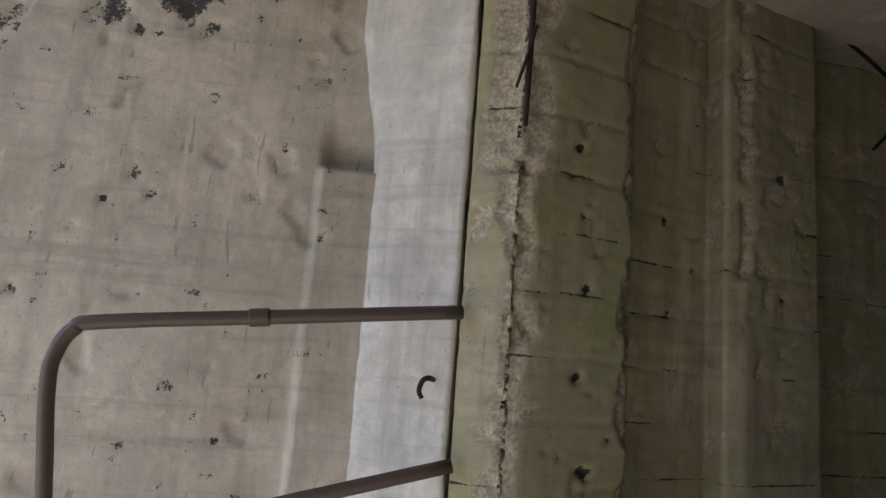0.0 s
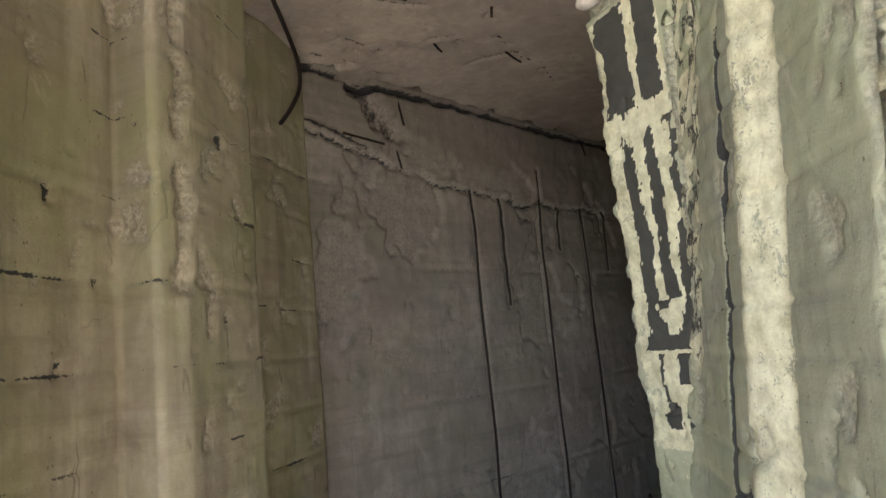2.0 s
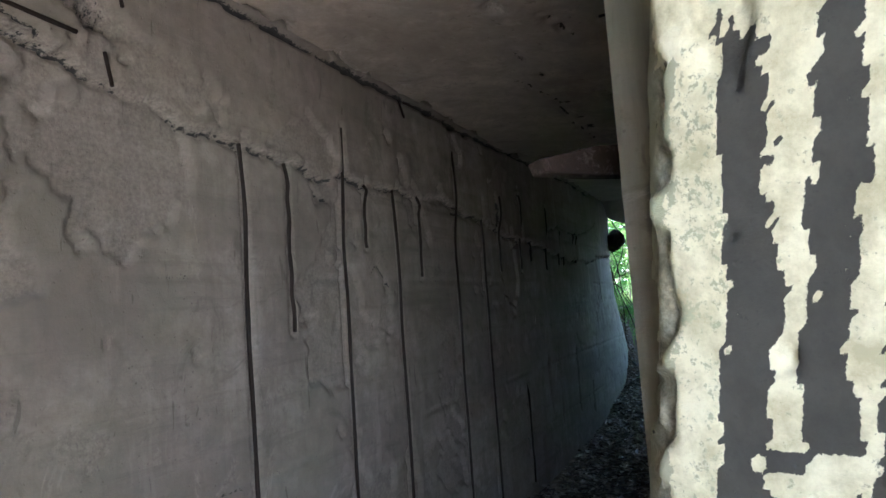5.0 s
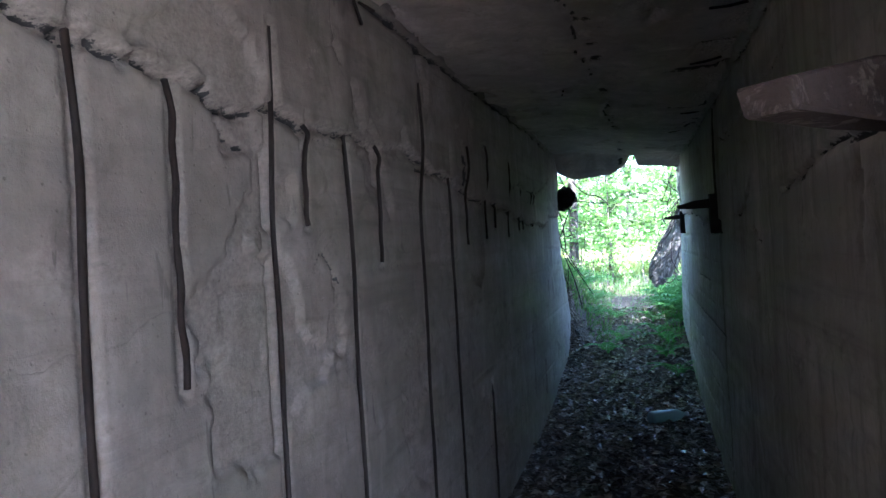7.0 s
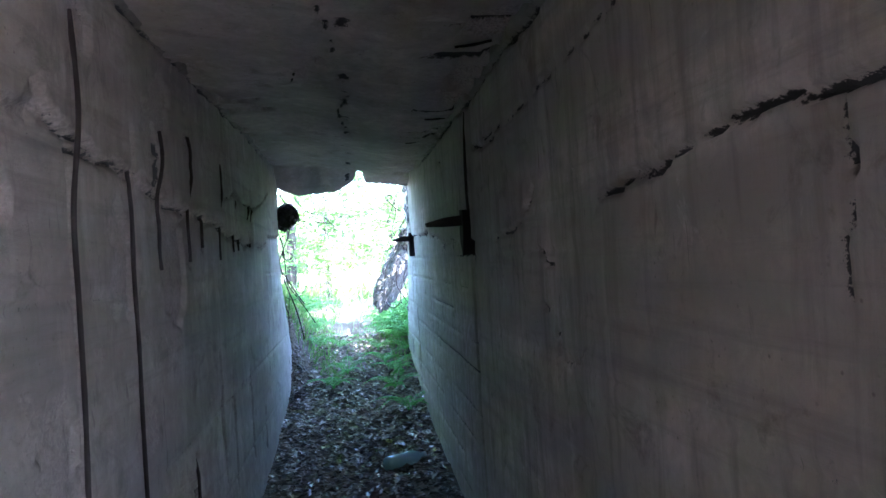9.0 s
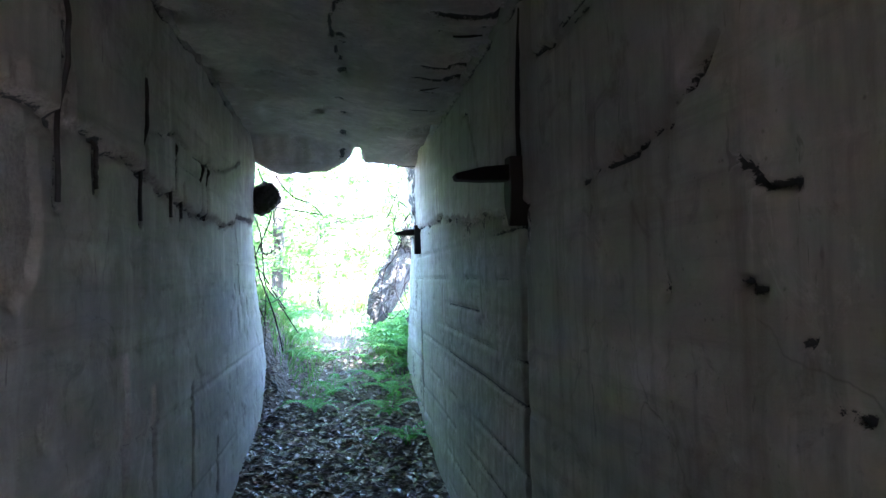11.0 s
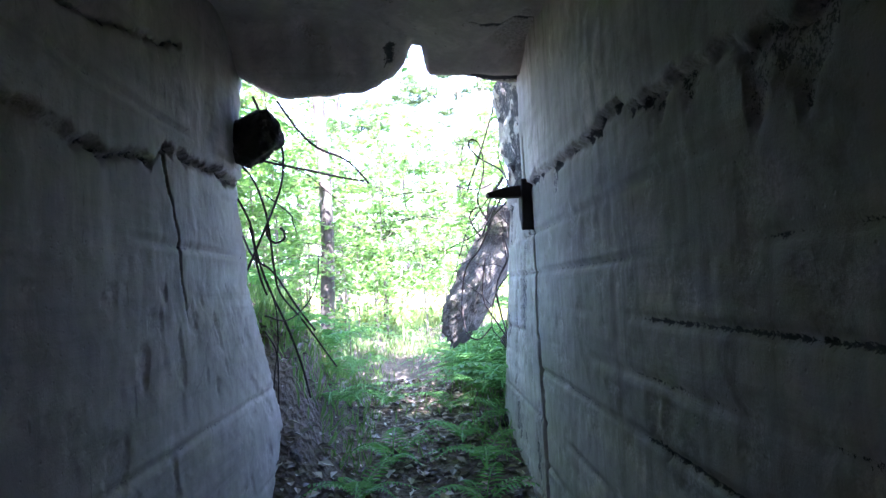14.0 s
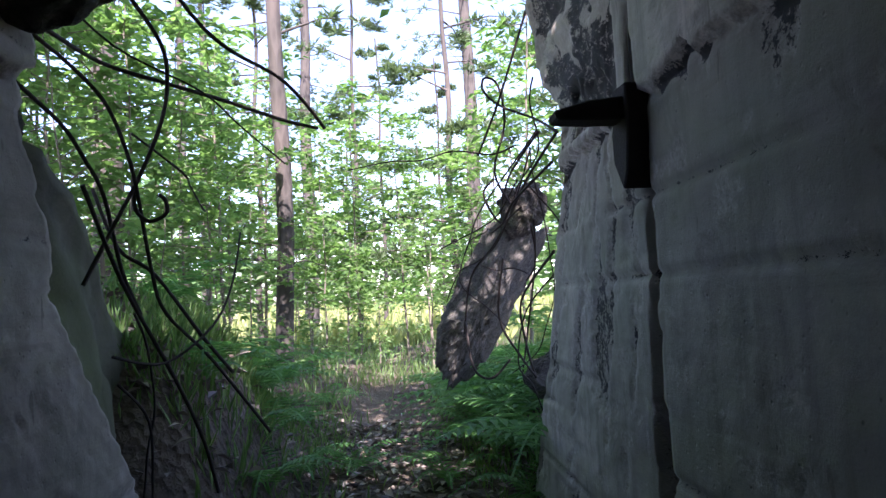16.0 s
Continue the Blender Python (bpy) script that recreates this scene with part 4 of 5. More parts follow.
lump("block", (0, 0.03, -0.06), (0.20, 0.24, 0.66), (33, 6, 12), 11, "weathered grey broken block, darkened for shade", slab, 0.42, 6, CONC_BLOCK_SHADED)
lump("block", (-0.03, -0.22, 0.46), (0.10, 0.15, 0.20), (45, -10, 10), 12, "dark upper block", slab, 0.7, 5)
tagged(slab, "broken concrete slab hanging in tangled bars", "concrete slab")
lump("rubble_stone", (11.0, 2.02, 0.42), (0.22, 0.16, 0.14), (0, 20, 0), 21, "mossy concrete stone at the wall foot")
lump("rubble_stone", (11.5, 1.95, 0.95), (0.16, 0.14, 0.16), (30, 0, 20), 22, "mossy concrete stone caught beside the wall end")
lump("rubble_stone", (10.3, 3.5, 0.36), (0.25, 0.2, 0.18), (0, 0, 40), 23, "earthy concrete stone on the bank")

def stub_relief(p, side, corner):
    return 0.05 * fbm(p, 2.3, 5, 3.0) + 0.012 * fbm(p, 14, 3), 0.15, 0.0


def stub_drop(q, side):
    """The break runs down from the wall into the bank."""
    top = lerp_line([(9.3, 1.90), (9.88, 1.90), (10.12, 1.76), (10.41, 1.49), (10.66, 1.20), (11.12, 0.96), (11.8, 0.8)], q.x) + 0.08 * fbm((q.x, q.y, 0), 4, 4)
    return Vector((q.x, q.y + 0.10 * smooth(0.9, 2.0, q.z), -0.2 + (q.z + 0.2) * (top + 0.2) / 2.2))


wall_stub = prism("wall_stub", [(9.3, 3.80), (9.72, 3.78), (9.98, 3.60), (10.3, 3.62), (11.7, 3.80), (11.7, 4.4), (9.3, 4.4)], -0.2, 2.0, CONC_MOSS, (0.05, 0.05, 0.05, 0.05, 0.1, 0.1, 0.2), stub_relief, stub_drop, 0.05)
tagged(wall_stub, "mossy broken wall end sloping down into the bank", "wall", kind="structure")

TANGLE_LEFT = [
    [(9.75, 3.47, 2.40), (9.9, 3.46, 2.34), (10.05, 3.4, 2.22), (10.1, 3.4, 2.11), (10.1, 3.42, 1.99), (10.1, 3.48, 1.84), (10.05, 3.54, 1.68), (10.0, 3.61, 1.5)],
    [(9.7, 3.6, 2.12), (9.9, 3.59, 2.1), (10.0, 3.54, 2.02), (10.05, 3.5, 1.88), (10.1, 3.49, 1.76), (10.2, 3.49, 1.55), (10.3, 3.48, 1.41), (10.5, 3.39, 1.24), (10.7, 3.23, 0.94)],
    [(9.6, 3.56, 2.12), (10.0, 3.56, 2.15), (10.1, 3.42, 2.12), (10.3, 3.26, 2.11), (10.5, 3.12, 2.1), (10.6, 3.0, 2.09)],
    [(9.5, 3.3, 2.30), (9.9, 3.27, 2.25), (10.0, 3.19, 2.18), (10.2, 3.08, 2.16), (10.35, 3.01, 2.11), (10.45, 2.96, 2.05)],
    [(10.1, 3.5, 1.80), (10.1, 3.5, 1.73), (10.1, 3.46, 1.69), (10.1, 3.41, 1.71), (10.1, 3.41, 1.75), (10.1, 3.43, 1.77)],
    [(9.7, 3.64, 2.0), (9.9, 3.62, 1.94), (9.95, 3.58, 1.85), (10.05, 3.57, 1.76), (10.2, 3.58, 1.55), (10.3, 3.56, 1.41)],
    [(10.3, 3.71, 1.83), (10.3, 3.63, 1.63), (10.35, 3.53, 1.54), (10.5, 3.42, 1.32), (10.6, 3.34, 1.18)],
    [(9.8, 3.52, 1.75), (10.0, 3.5, 1.5), (10.2, 3.42, 1.2), (10.35, 3.38, 0.98), (10.4, 3.35, 0.8)],
]
TANGLE_RIGHT = [
    [(10.7, 2.1, 2.72), (10.9, 2.11, 2.65), (11.0, 2.22, 2.32), (11.1, 2.27, 2.19), (11.2, 2.31, 2.09)],
    [(11.2, 2.16, 1.84), (11.1, 2.25, 1.99), (11.05, 2.2, 2.2), (11.05, 2.22, 2.38), (11.05, 2.28, 2.42), (11.05, 2.29, 2.36), (11.0, 2.22, 2.27), (10.8, 2.12, 2.16), (10.4, 2.12, 2.0)],
    [(10.4, 2.12, 2.0), (10.8, 2.16, 1.9), (11.1, 2.18, 1.8), (11.4, 2.23, 1.67), (11.6, 2.33, 1.52), (11.7, 2.37, 1.22)],
    [(10.6, 2.11, 1.58), (11.2, 2.14, 1.39), (11.4, 2.09, 1.17), (11.4, 2.05, 1.0)],
    [(10.5, 2.12, 1.91), (10.8, 2.22, 1.81), (11.0, 2.25, 1.74), (11.0, 2.32, 1.87), (11.0, 2.27, 1.94)],
    [(11.3, 2.2, 1.6), (11.4, 2.22, 1.31), (11.4, 2.12, 1.11), (11.3, 2.07, 1.02)],
    [(11.6, 2.37, 1.29), (11.5, 2.35, 1.06), (11.5, 2.26, 1.0), (11.5, 2.16, 1.09)],
    [(10.8, 2.1, 2.1), (11.3, 2.15, 2.0), (11.9, 2.1, 1.9), (12.4, 2.0, 2.0)],
    [(11.0, 2.1, 1.75), (11.5, 2.0, 1.6), (12.0, 1.95, 1.3), (12.1, 2.0, 0.9)],
]
for pts in TANGLE_LEFT:
    pts = [(x, y, z - 0.05) for x, y, z in pts]
    tagged(tube("bent_rebar", pts, 0.0065, RUST, None, 6, 1.0, 0.1), "thin dark bent reinforcing bar hanging at the mouth", "rebar", "bent bars at the mouth")
for pts in TANGLE_RIGHT:
    pts = [(x, y, z - 0.05) for x, y, z in pts]
    tagged(tube("bent_rebar", pts, 0.006, RUST, None, 6, 1.0, 0.1), "thin dark bent reinforcing bar round the hanging slab", "rebar", "bent bars at the mouth")

rnd = random.Random(77)
for k in range(15):
    leftward = k < 5
    if leftward:
        p = Vector((rnd.uniform(9.55, 10.1), rnd.uniform(3.42, 3.56), rnd.uniform(1.1, 2.2)))
        d = Vector((rnd.uniform(0.1, 0.8), rnd.uniform(-0.5, 0.1), rnd.uniform(-1.0, -0.2)))
    else:
        p = Vector((rnd.uniform(10.7, 11.2), rnd.uniform(2.06, 2.2), rnd.uniform(1.1, 2.3)))
        d = Vector((rnd.uniform(0.2, 0.9), rnd.uniform(-0.2, 0.35), rnd.uniform(-0.8, 0.2)))
    pts = [p.copy()]
    for _ in range(rnd.randint(4, 7)):
        d = (d + Vector((rnd.gauss(0, 0.35), rnd.gauss(0, 0.3), rnd.gauss(0, 0.35)))).normalized()
        p = p + d * rnd.uniform(0.12, 0.26)
        p.y = max(1.9, min(3.6, p.y))
        if leftward and p.y < 2.95:
            p.y = 2.95
        pts.append(p.copy())
    tagged(tube("bent_rebar", pts, rnd.uniform(0.003, 0.0048), RUST, None, 5, 0.8, 0.1), "thin rusty wire curling from the broken edge", "wire", "bent bars at the mouth")


# ---- plastic bottle on the floor ----
def plastic():
    n = Nodes("bottle_plastic", 0.18)
    n.b.inputs["Transmission Weight"].default_value = 0.35
    n.b.inputs["IOR"].default_value = 1.45
    return n.done(n.mix(n.noise(12), (0.55, 0.85, 0.90), (0.75, 0.95, 0.97)), n.noise(30, 3), 0.3, 0.004)


def lathe(name, prof, material, parent, label=""):
    verts, faces, k = [], [], 20
    for x, r in prof:
        for i in range(k):
            a = 2 * math.pi * i / k
            squash = 1 - 0.10 * max(0, math.sin(x * 40)) * max(0, math.cos(a))
            verts.append((x, r * math.cos(a) * squash, r * math.sin(a)))
    for j in range(len(prof) - 1):
        for i in range(k):
            l = (i + 1) % k
            faces.append((j * k + i, j * k + l, (j + 1) * k + l, (j + 1) * k + i))
    faces.append(tuple(range(k - 1, -1, -1)))
    faces.append(tuple(range((len(prof) - 1) * k, len(prof) * k)))
    return finish(name, mesh(name, verts, faces), material, parent, label)


def paint(name, colour, rough=0.5):
    n = Nodes(name, rough)
    return n.done(n.mix(n.noise(60, 4), colour, tuple(0.75 * c for c in colour)))


bottle = base("plastic_bottle", 7.85, 2.47, ground_height(7.85, 2.47) + 0.056)
bottle.scale = (1.25, 1.25, 1.25)
lathe("body", [(-0.14, 0.030), (-0.135, 0.040), (-0.11, 0.043), (-0.08, 0.041), (-0.05, 0.043), (0.0, 0.040), (0.04, 0.043), (0.07, 0.042), (0.10, 0.033), (0.125, 0.018), (0.135, 0.0135), (0.15, 0.0135)], plastic(), bottle, "crumpled clear plastic body")
lathe("cap", [(0.146, 0.0155), (0.148, 0.0165), (0.168, 0.0165), (0.170, 0.014)], paint("cap_plastic", (0.75, 0.78, 0.8)), bottle, "white screw cap")
bottle.rotation_euler = (0, 0.04, radians(-55))
tagged(bottle, "crumpled pale blue clear plastic bottle lying on leaves", "bottle")

# ---- guard rail beside the way in ----
STEEL = paint("dark_painted_steel", (0.085, 0.06, 0.05), 0.45)
rail = base("guard_rail", -0.9, 1.72, 0)
RA, RB = Vector((0.53, 0.20, 1.06)), Vector((-0.42, -0.10, 0.945))
tube("top_rail", [RA, RA.lerp(RB, 0.5), RB, RB + Vector((-0.07, -0.022, -0.025)), RB + Vector((-0.105, -0.033, -0.09)), RB + Vector((-0.11, -0.035, -0.2)), RB + Vector((-0.06, -0.02, -0.6)), RB + Vector((0.05, 0.015, -1.75))], 0.021, STEEL, rail, 14, 1.0, 0.0, "dark brown painted tube with a rounded bend")
tube("lower_rail", [RA + Vector((0, 0, -0.44)), RB + Vector((-0.08, -0.025, -0.62))], 0.021, STEEL, rail, 14)
for f in (0.585,):
    c = RA.lerp(RB, f)
    d = (RB - RA).normalized()
    tube("coupling", [c - d * 0.028, c + d * 0.028], 0.026, STEEL, rail, 14, 1.0, 0.0, "wider coupling sleeve")
tagged(rail, "dark brown tubular steel guard rail fixed into the pier", "railing")

# rusty bar and hook on the pier, cable in the corner
tube("rebar", [(-0.215, 1.885, 2.42), (-0.213, 1.875, 2.0), (-0.217, 1.88, 1.63)], 0.009, RUST, pier_left, 7, 1.0, 0.15, "rusty bar laid bare by the broken corner")
tube("rebar", [(-0.25, 1.87, 1.75), (-0.215, 1.86, 1.87), (-0.2, 1.87, 1.95)], 0.006, RUST, pier_left, 6, 1.0, 0.15, "short crossing bar end")
hook = tube("wall_hook", [(-0.455, 1.99, 0.855), (-0.46, 1.93, 0.86), (-0.475, 1.92, 0.85), (-0.485, 1.93, 0.82), (-0.475, 1.935, 0.80)], 0.009, RUST, None, 7, 0.8, 0.1)
tagged(hook, "small rusty iron hook set in the plaster", "hook")
cable = tube("cable", [(1.08, 2.95, 2.47), (1.30, 3.16, 2.44), (1.47, 3.32, 2.38), (1.50, 3.36, 2.28), (1.42, 3.31, 2.16), (1.33, 3.26, 2.06)], 0.009, RUST, None, 7)
tagged(cable, "thick black cable hanging in the ceiling corner", "cable")

# ---- plants ----
def leaf_material(name, a, b, glow=0.45):
    """Thin leaves: a diffuse face with light let through."""
    n = Nodes(name, 0.5)
    c = n.mix(n.island(), a, b)
    tr = n.t.nodes.new("ShaderNodeBsdfTranslucent")
    mx = n.t.nodes.new("ShaderNodeMixShader")
    n.put(tr.inputs[0], n.mix(1.0, c, (1.6, 1.8, 1.1), "MULTIPLY"))
    mx.inputs[0].default_value = glow
    n.t.links.new(n.b.outputs[0], mx.inputs[1])
    n.t.links.new(tr.outputs[0], mx.inputs[2])
    n.t.links.new(mx.outputs[0], n.t.nodes["Material Output"].inputs[0])
    return n.done(c)


LEAF = leaf_material("oak_leaf", (0.075, 0.145, 0.045), (0.16, 0.26, 0.095), 0.5)
NEEDLE = leaf_material("pine_needles", (0.06, 0.10, 0.05), (0.12, 0.17, 0.08), 0.35)
FERN = leaf_material("fern_green", (0.05, 0.15, 0.045), (0.10, 0.22, 0.07), 0.45)
GRASS = leaf_material("grass_green", (0.08, 0.16, 0.05), (0.17, 0.25, 0.09), 0.4)
# paler than GRASS: sunshine on the clearing is put into the colour
FAR_GRASS_LIT = leaf_material("sunlit_meadow", (0.22, 0.27, 0.08), (0.36, 0.38, 0.16), 0.35)


def litter_material():
    n = Nodes("dead_leaves", 0.42)
    c = n.ramp(n.island(), (0.0, (0.05, 0.037, 0.03)), (0.4, (0.14, 0.105, 0.082)), (0.8, (0.27, 0.215, 0.17)), (1.0, (0.42, 0.37, 0.32)))
    return n.done(c)


LITTER = litter_material()


def bark(name, low, high):
    n = Nodes(name, 0.9)
    v = n.voronoi(16, vec=n.scaled((1, 1, 0.25)))
    c = n.mix(n.ramp(v, (0.1, 0.0), (0.5, 1.0)), tuple(0.4 * k for k in low), low)
    c = n.mix(n.ramp(n.noise(0.9, 3, vec=n.scaled((0.3, 0.3, 1))), (0.45, 0.0), (0.65, 1.0)), c, high)
    return n.done(c, v, 0.9, 0.02)


PINE_BARK = bark("pine_bark", (0.06, 0.053, 0.045), (0.085, 0.069, 0.056))
SAPLING_BARK = bark("sapling_bark", (0.15, 0.13, 0.10), (0.20, 0.18, 0.14))


def add_leaf(verts, faces, at, way, up, length, width):
    """A bent, pointed leaf of two halves."""
    side = way.cross(up)
    if side.length < 1e-4:
        side = way.orthogonal()
    side.normalize()
    up = side.cross(way).normalized()
    i = len(verts)
    verts += [at, at + way * length * 0.5 + side * width * 0.5 + up * width * 0.18, at + way * length - up * length * 0.1, at + way * length * 0.5 - side * width * 0.5 + up * width * 0.18]
    faces += [(i, i + 1, i + 2), (i, i + 2, i + 3)]


def rand_dir(rnd, zmin=-1, zmax=1):
    z = rnd.uniform(zmin, zmax)
    a = rnd.uniform(0, 2 * math.pi)
    r = math.sqrt(max(0, 1 - z * z))
    return Vector((r * math.cos(a), r * math.sin(a), z))


def stem_mesh(name, runs, sides=6):
    """Tapered stems joined into one mesh: runs of (points, r0, r1)."""
    verts, faces = [], []
    for pts, r0, r1 in runs:
        pts = [Vector(p) for p in pts]
        n = len(pts)
        b0 = len(verts)
        for i, p in enumerate(pts):
            d = (pts[min(i + 1, n - 1)] - pts[max(i - 1, 0)]).normalized()
            s = d.orthogonal().normalized()
            u = d.cross(s)
            r = r0 + (r1 - r0) * i / (n - 1)
            verts += [p + (s * math.cos(2 * math.pi * k / sides) + u * math.sin(2 * math.pi * k / sides)) * r for k in range(sides)]
        for i in range(n - 1):
            for k in range(sides):
                l = (k + 1) % sides
                faces.append((b0 + i * sides + k, b0 + i * sides + l, b0 + (i + 1) * sides + l, b0 + (i + 1) * sides + k))
    return mesh(name, verts, faces)


def sapling(seed, height, spread, leaves, size, low=0.25, thick=0.014):
    """A young broadleaf tree: a thin bent stem, whippy side shoots, leaves in loose tiers."""
    rnd = random.Random(seed)
    root = base("sapling", 0, 0, 0)
    bend = Vector((rnd.uniform(-0.12, 0.12), rnd.uniform(-0.12, 0.12), 0))
    stem = [Vector((0, 0, -0.1)) + bend * (k / 8) ** 1.5 * height + Vector((rnd.uniform(-0.02, 0.02), rnd.uniform(-0.02, 0.02), (height + 0.1) * k / 8)) for k in range(9)]
    runs, verts, faces = [(stem, thick, thick * 0.25)], [], []
    shoots = int(9 + height * 5)
    for i in range(shoots):
        f = low + (1 - low) * (i + rnd.random()) / shoots
        k = min(7, int(f * 8))
        at = stem[k].lerp(stem[k + 1], f * 8 - k)
        d = rand_dir(rnd, 0.0, 0.5)
        reach = spread * (1.15 - 0.75 * f) * rnd.uniform(0.5, 1.1)
        tip = at + d * reach - Vector((0, 0, 0.12 * reach))
        mid = at.lerp(tip, 0.5) + Vector((0, 0, 0.08 * reach))
        runs.append(([at, mid, tip], thick * 0.35, thick * 0.12))
        for j in range(max(1, int(leaves / shoots))):
            g = rnd.uniform(0.2, 1.05)
            c = at.lerp(mid, g * 2) if g < 0.5 else mid.lerp(tip, g * 2 - 1)
            c = c + Vector((rnd.gauss(0, 0.05), rnd.gauss(0, 0.05), rnd.gauss(0, 0.03))) * (0.5 + spread)
            s = size * rnd.uniform(0.6, 1.3)
            add_leaf(verts, faces, c, (d * 0.6 + rand_dir(rnd, -0.6, 0.3)).normalized(), Vector((rnd.gauss(0, 0.3), rnd.gauss(0, 0.3), 1)).normalized(), s, s * 0.5)
    finish("stem", stem_mesh("stem", runs, 5), SAPLING_BARK, root)
    tagged(finish("foliage", mesh("foliage", verts, faces, False), LEAF, root), kind="stuff")
    return root


def pine(seed, height, radius, first, tufts, needles=16, reach=1.5):
    """A forest pine: a straight trunk, dead lower twigs, sparse drooping boughs with needle tufts."""
    rnd = random.Random(seed)
    root = base("pine_tree", 0, 0, 0)
    trunk = [Vector((0.03 * math.sin(k), 0.03 * math.cos(1.3 * k), -0.2 + (height + 0.2) * k / 14)) for k in range(15)]
    finish("trunk", stem_mesh("trunk", [(trunk, radius * 1.08, radius * 0.35)], 12), PINE_BARK, root)
    runs, verts, faces = [], [], []
    n = int((height - first) * 3.2)
    for i in range(n):
        z = first + (height - first) * (i + rnd.random()) / n
        f = (z - first) / (height - first)
        d = rand_dir(rnd, 0.02, 0.35)
        length = reach * (1.0 - 0.6 * f) * rnd.uniform(0.5, 1.1)
        at = Vector((0, 0, z))
        mid = at + d * length * 0.55 + Vector((0, 0, 0.03))
        tip = at + d * length + Vector((0, 0, -0.10 * length))
        runs.append(([at, mid, tip], 0.017, 0.004))
        for j in range(tufts):
            g = rnd.uniform(0.4, 1.05)
            c = at.lerp(tip, g) + Vector((rnd.gauss(0, 0.10), rnd.gauss(0, 0.10), rnd.gauss(0, 0.06))) * length
            for q in range(needles):
                w = (d * 0.5 + rand_dir(rnd, -0.4, 0.8)).normalized()
                s = rnd.uniform(0.10, 0.19)
                add_leaf(verts, faces, c, w, rand_dir(rnd), s, 0.026)
    for i in range(int(first * 3)):
        d = rand_dir(rnd, -0.15, 0.25)
        at = Vector((0, 0, 0.5 + first * rnd.random()))
        ln = rnd.uniform(0.3, 1.1)
        runs.append(([at, at + d * ln * 0.5, at + d * ln + Vector((0, 0, -0.1 * ln + rnd.uniform(-0.1, 0.1)))], 0.011, 0.003))
    tagged(finish("branch_cover", stem_mesh("branch_cover", runs, 5), PINE_BARK, root), kind="stuff")
    tagged(finish("needle_cover", mesh("needle_cover", verts, faces, False), NEEDLE, root), kind="stuff")
    return root


def on_ground(x, y, turn=0.0, dz=0.0):
    return pose(x, y, ground_height(x, y) + dz, 0, 0, turn)


# the near trunk with its dead twigs, a larger pine, and others behind
first_pine = pine(1, 11.0, 0.085, 3.4, 6, 14, 1.3)
first_pine.matrix_basis = on_ground(14.75, 3.82)
tagged(first_pine, "slender forest pine with bare lower twigs", "tree", "pines")
big = pine(2, 14.0, 0.16, 5.5, 6, 14, 1.8)
big.matrix_basis = on_ground(15.6, 5.85)
tagged(big, "tall reddish-barked forest pine", "tree", "pines")
rnd = random.Random(8)
young = pine(3, 7.5, 0.055, 1.3, 15, 16, 1.7)
young.matrix_basis = on_ground(17.6, 1.9)
tagged(young, "young pine with drooping needle boughs", "tree", "pines")
for x, y, kind in ((22.0, 1.05, big), (24.0, 4.7, big), (20.6, 3.4, young), (18.8, 7.4, young), (27, 8.5, big), (27, 1.4, young), (24.5, -2.8, big), (30, 4.2, young), (31, 9.0, big), (20.5, -2.5, young), (19.6, 5.0, young), (33, -1.0, young), (25, 3.0, young), (16.6, 0.2, young), (28, 7.5, young)):
    copy_thing(kind, on_ground(x, y, rnd.uniform(0, 360)))

sap_a = sapling(11, 2.6, 0.75, 620, 0.11)
sap_b = sapling(12, 3.8, 1.1, 1100, 0.115, 0.2, 0.02)
sap_c = sapling(13, 1.5, 0.55, 380, 0.075, 0.15, 0.009)
for ob in (sap_a, sap_b, sap_c):
    tagged(ob, "young broadleaf sapling with fresh green leaves", "sapling", "saplings")
sap_a.matrix_basis = on_ground(13.4, 4.35)
sap_b.matrix_basis = on_ground(14.2, 5.0)
sap_c.matrix_basis = on_ground(13.0, 4.0)
rnd = random.Random(21)
SPOTS = [(17.4, 3.25, 1), (13.0, 5.3, 1), (12.0, 4.7, 0), (16.2, 4.3, 1), (15.6, 3.3, 2), (15.3, 4.7, 0), (17.0, 5.6, 1), (16.8, 2.3, 0), (18.2, 4.0, 1), (15.4, 1.9, 0), (16.2, 1.2, 1), (14.3, 1.5, 1), (13.2, 1.2, 0), (18.6, 2.6, 1), (14.9, 0.4, 1), (19.5, 5.6, 1), (19.8, 3.6, 1), (20.0, 1.2, 1), (17.6, 6.9, 1), (12.4, 5.6, 1), (21.2, 4.6, 1), (13.6, 3.9, 2), (14.5, 3.55, 2), (15.0, 2.2, 2), (12.7, 1.55, 2), (18.0, 0.0, 1), (11.6, 4.4, 2), (12.6, 4.3, 2), (16.4, 3.6, 0), (15.9, 5.4, 0), (12.9, 4.75, 1), (13.7, 5.6, 1), (14.9, 4.4, 0), (16.0, 4.9, 1), (17.8, 4.6, 1), (15.9, 3.9, 2), (17.0, 3.0, 2), (18.4, 3.3, 0), (19.0, 2.2, 1), (16.6, 6.4, 1), (11.8, 5.4, 1), (12.7, 4.5, 0), (14.4, 4.3, 1)]
for x, y, k in SPOTS:
    copy_thing((sap_a, sap_b, sap_c)[k], on_ground(x, y, rnd.uniform(0, 360)))


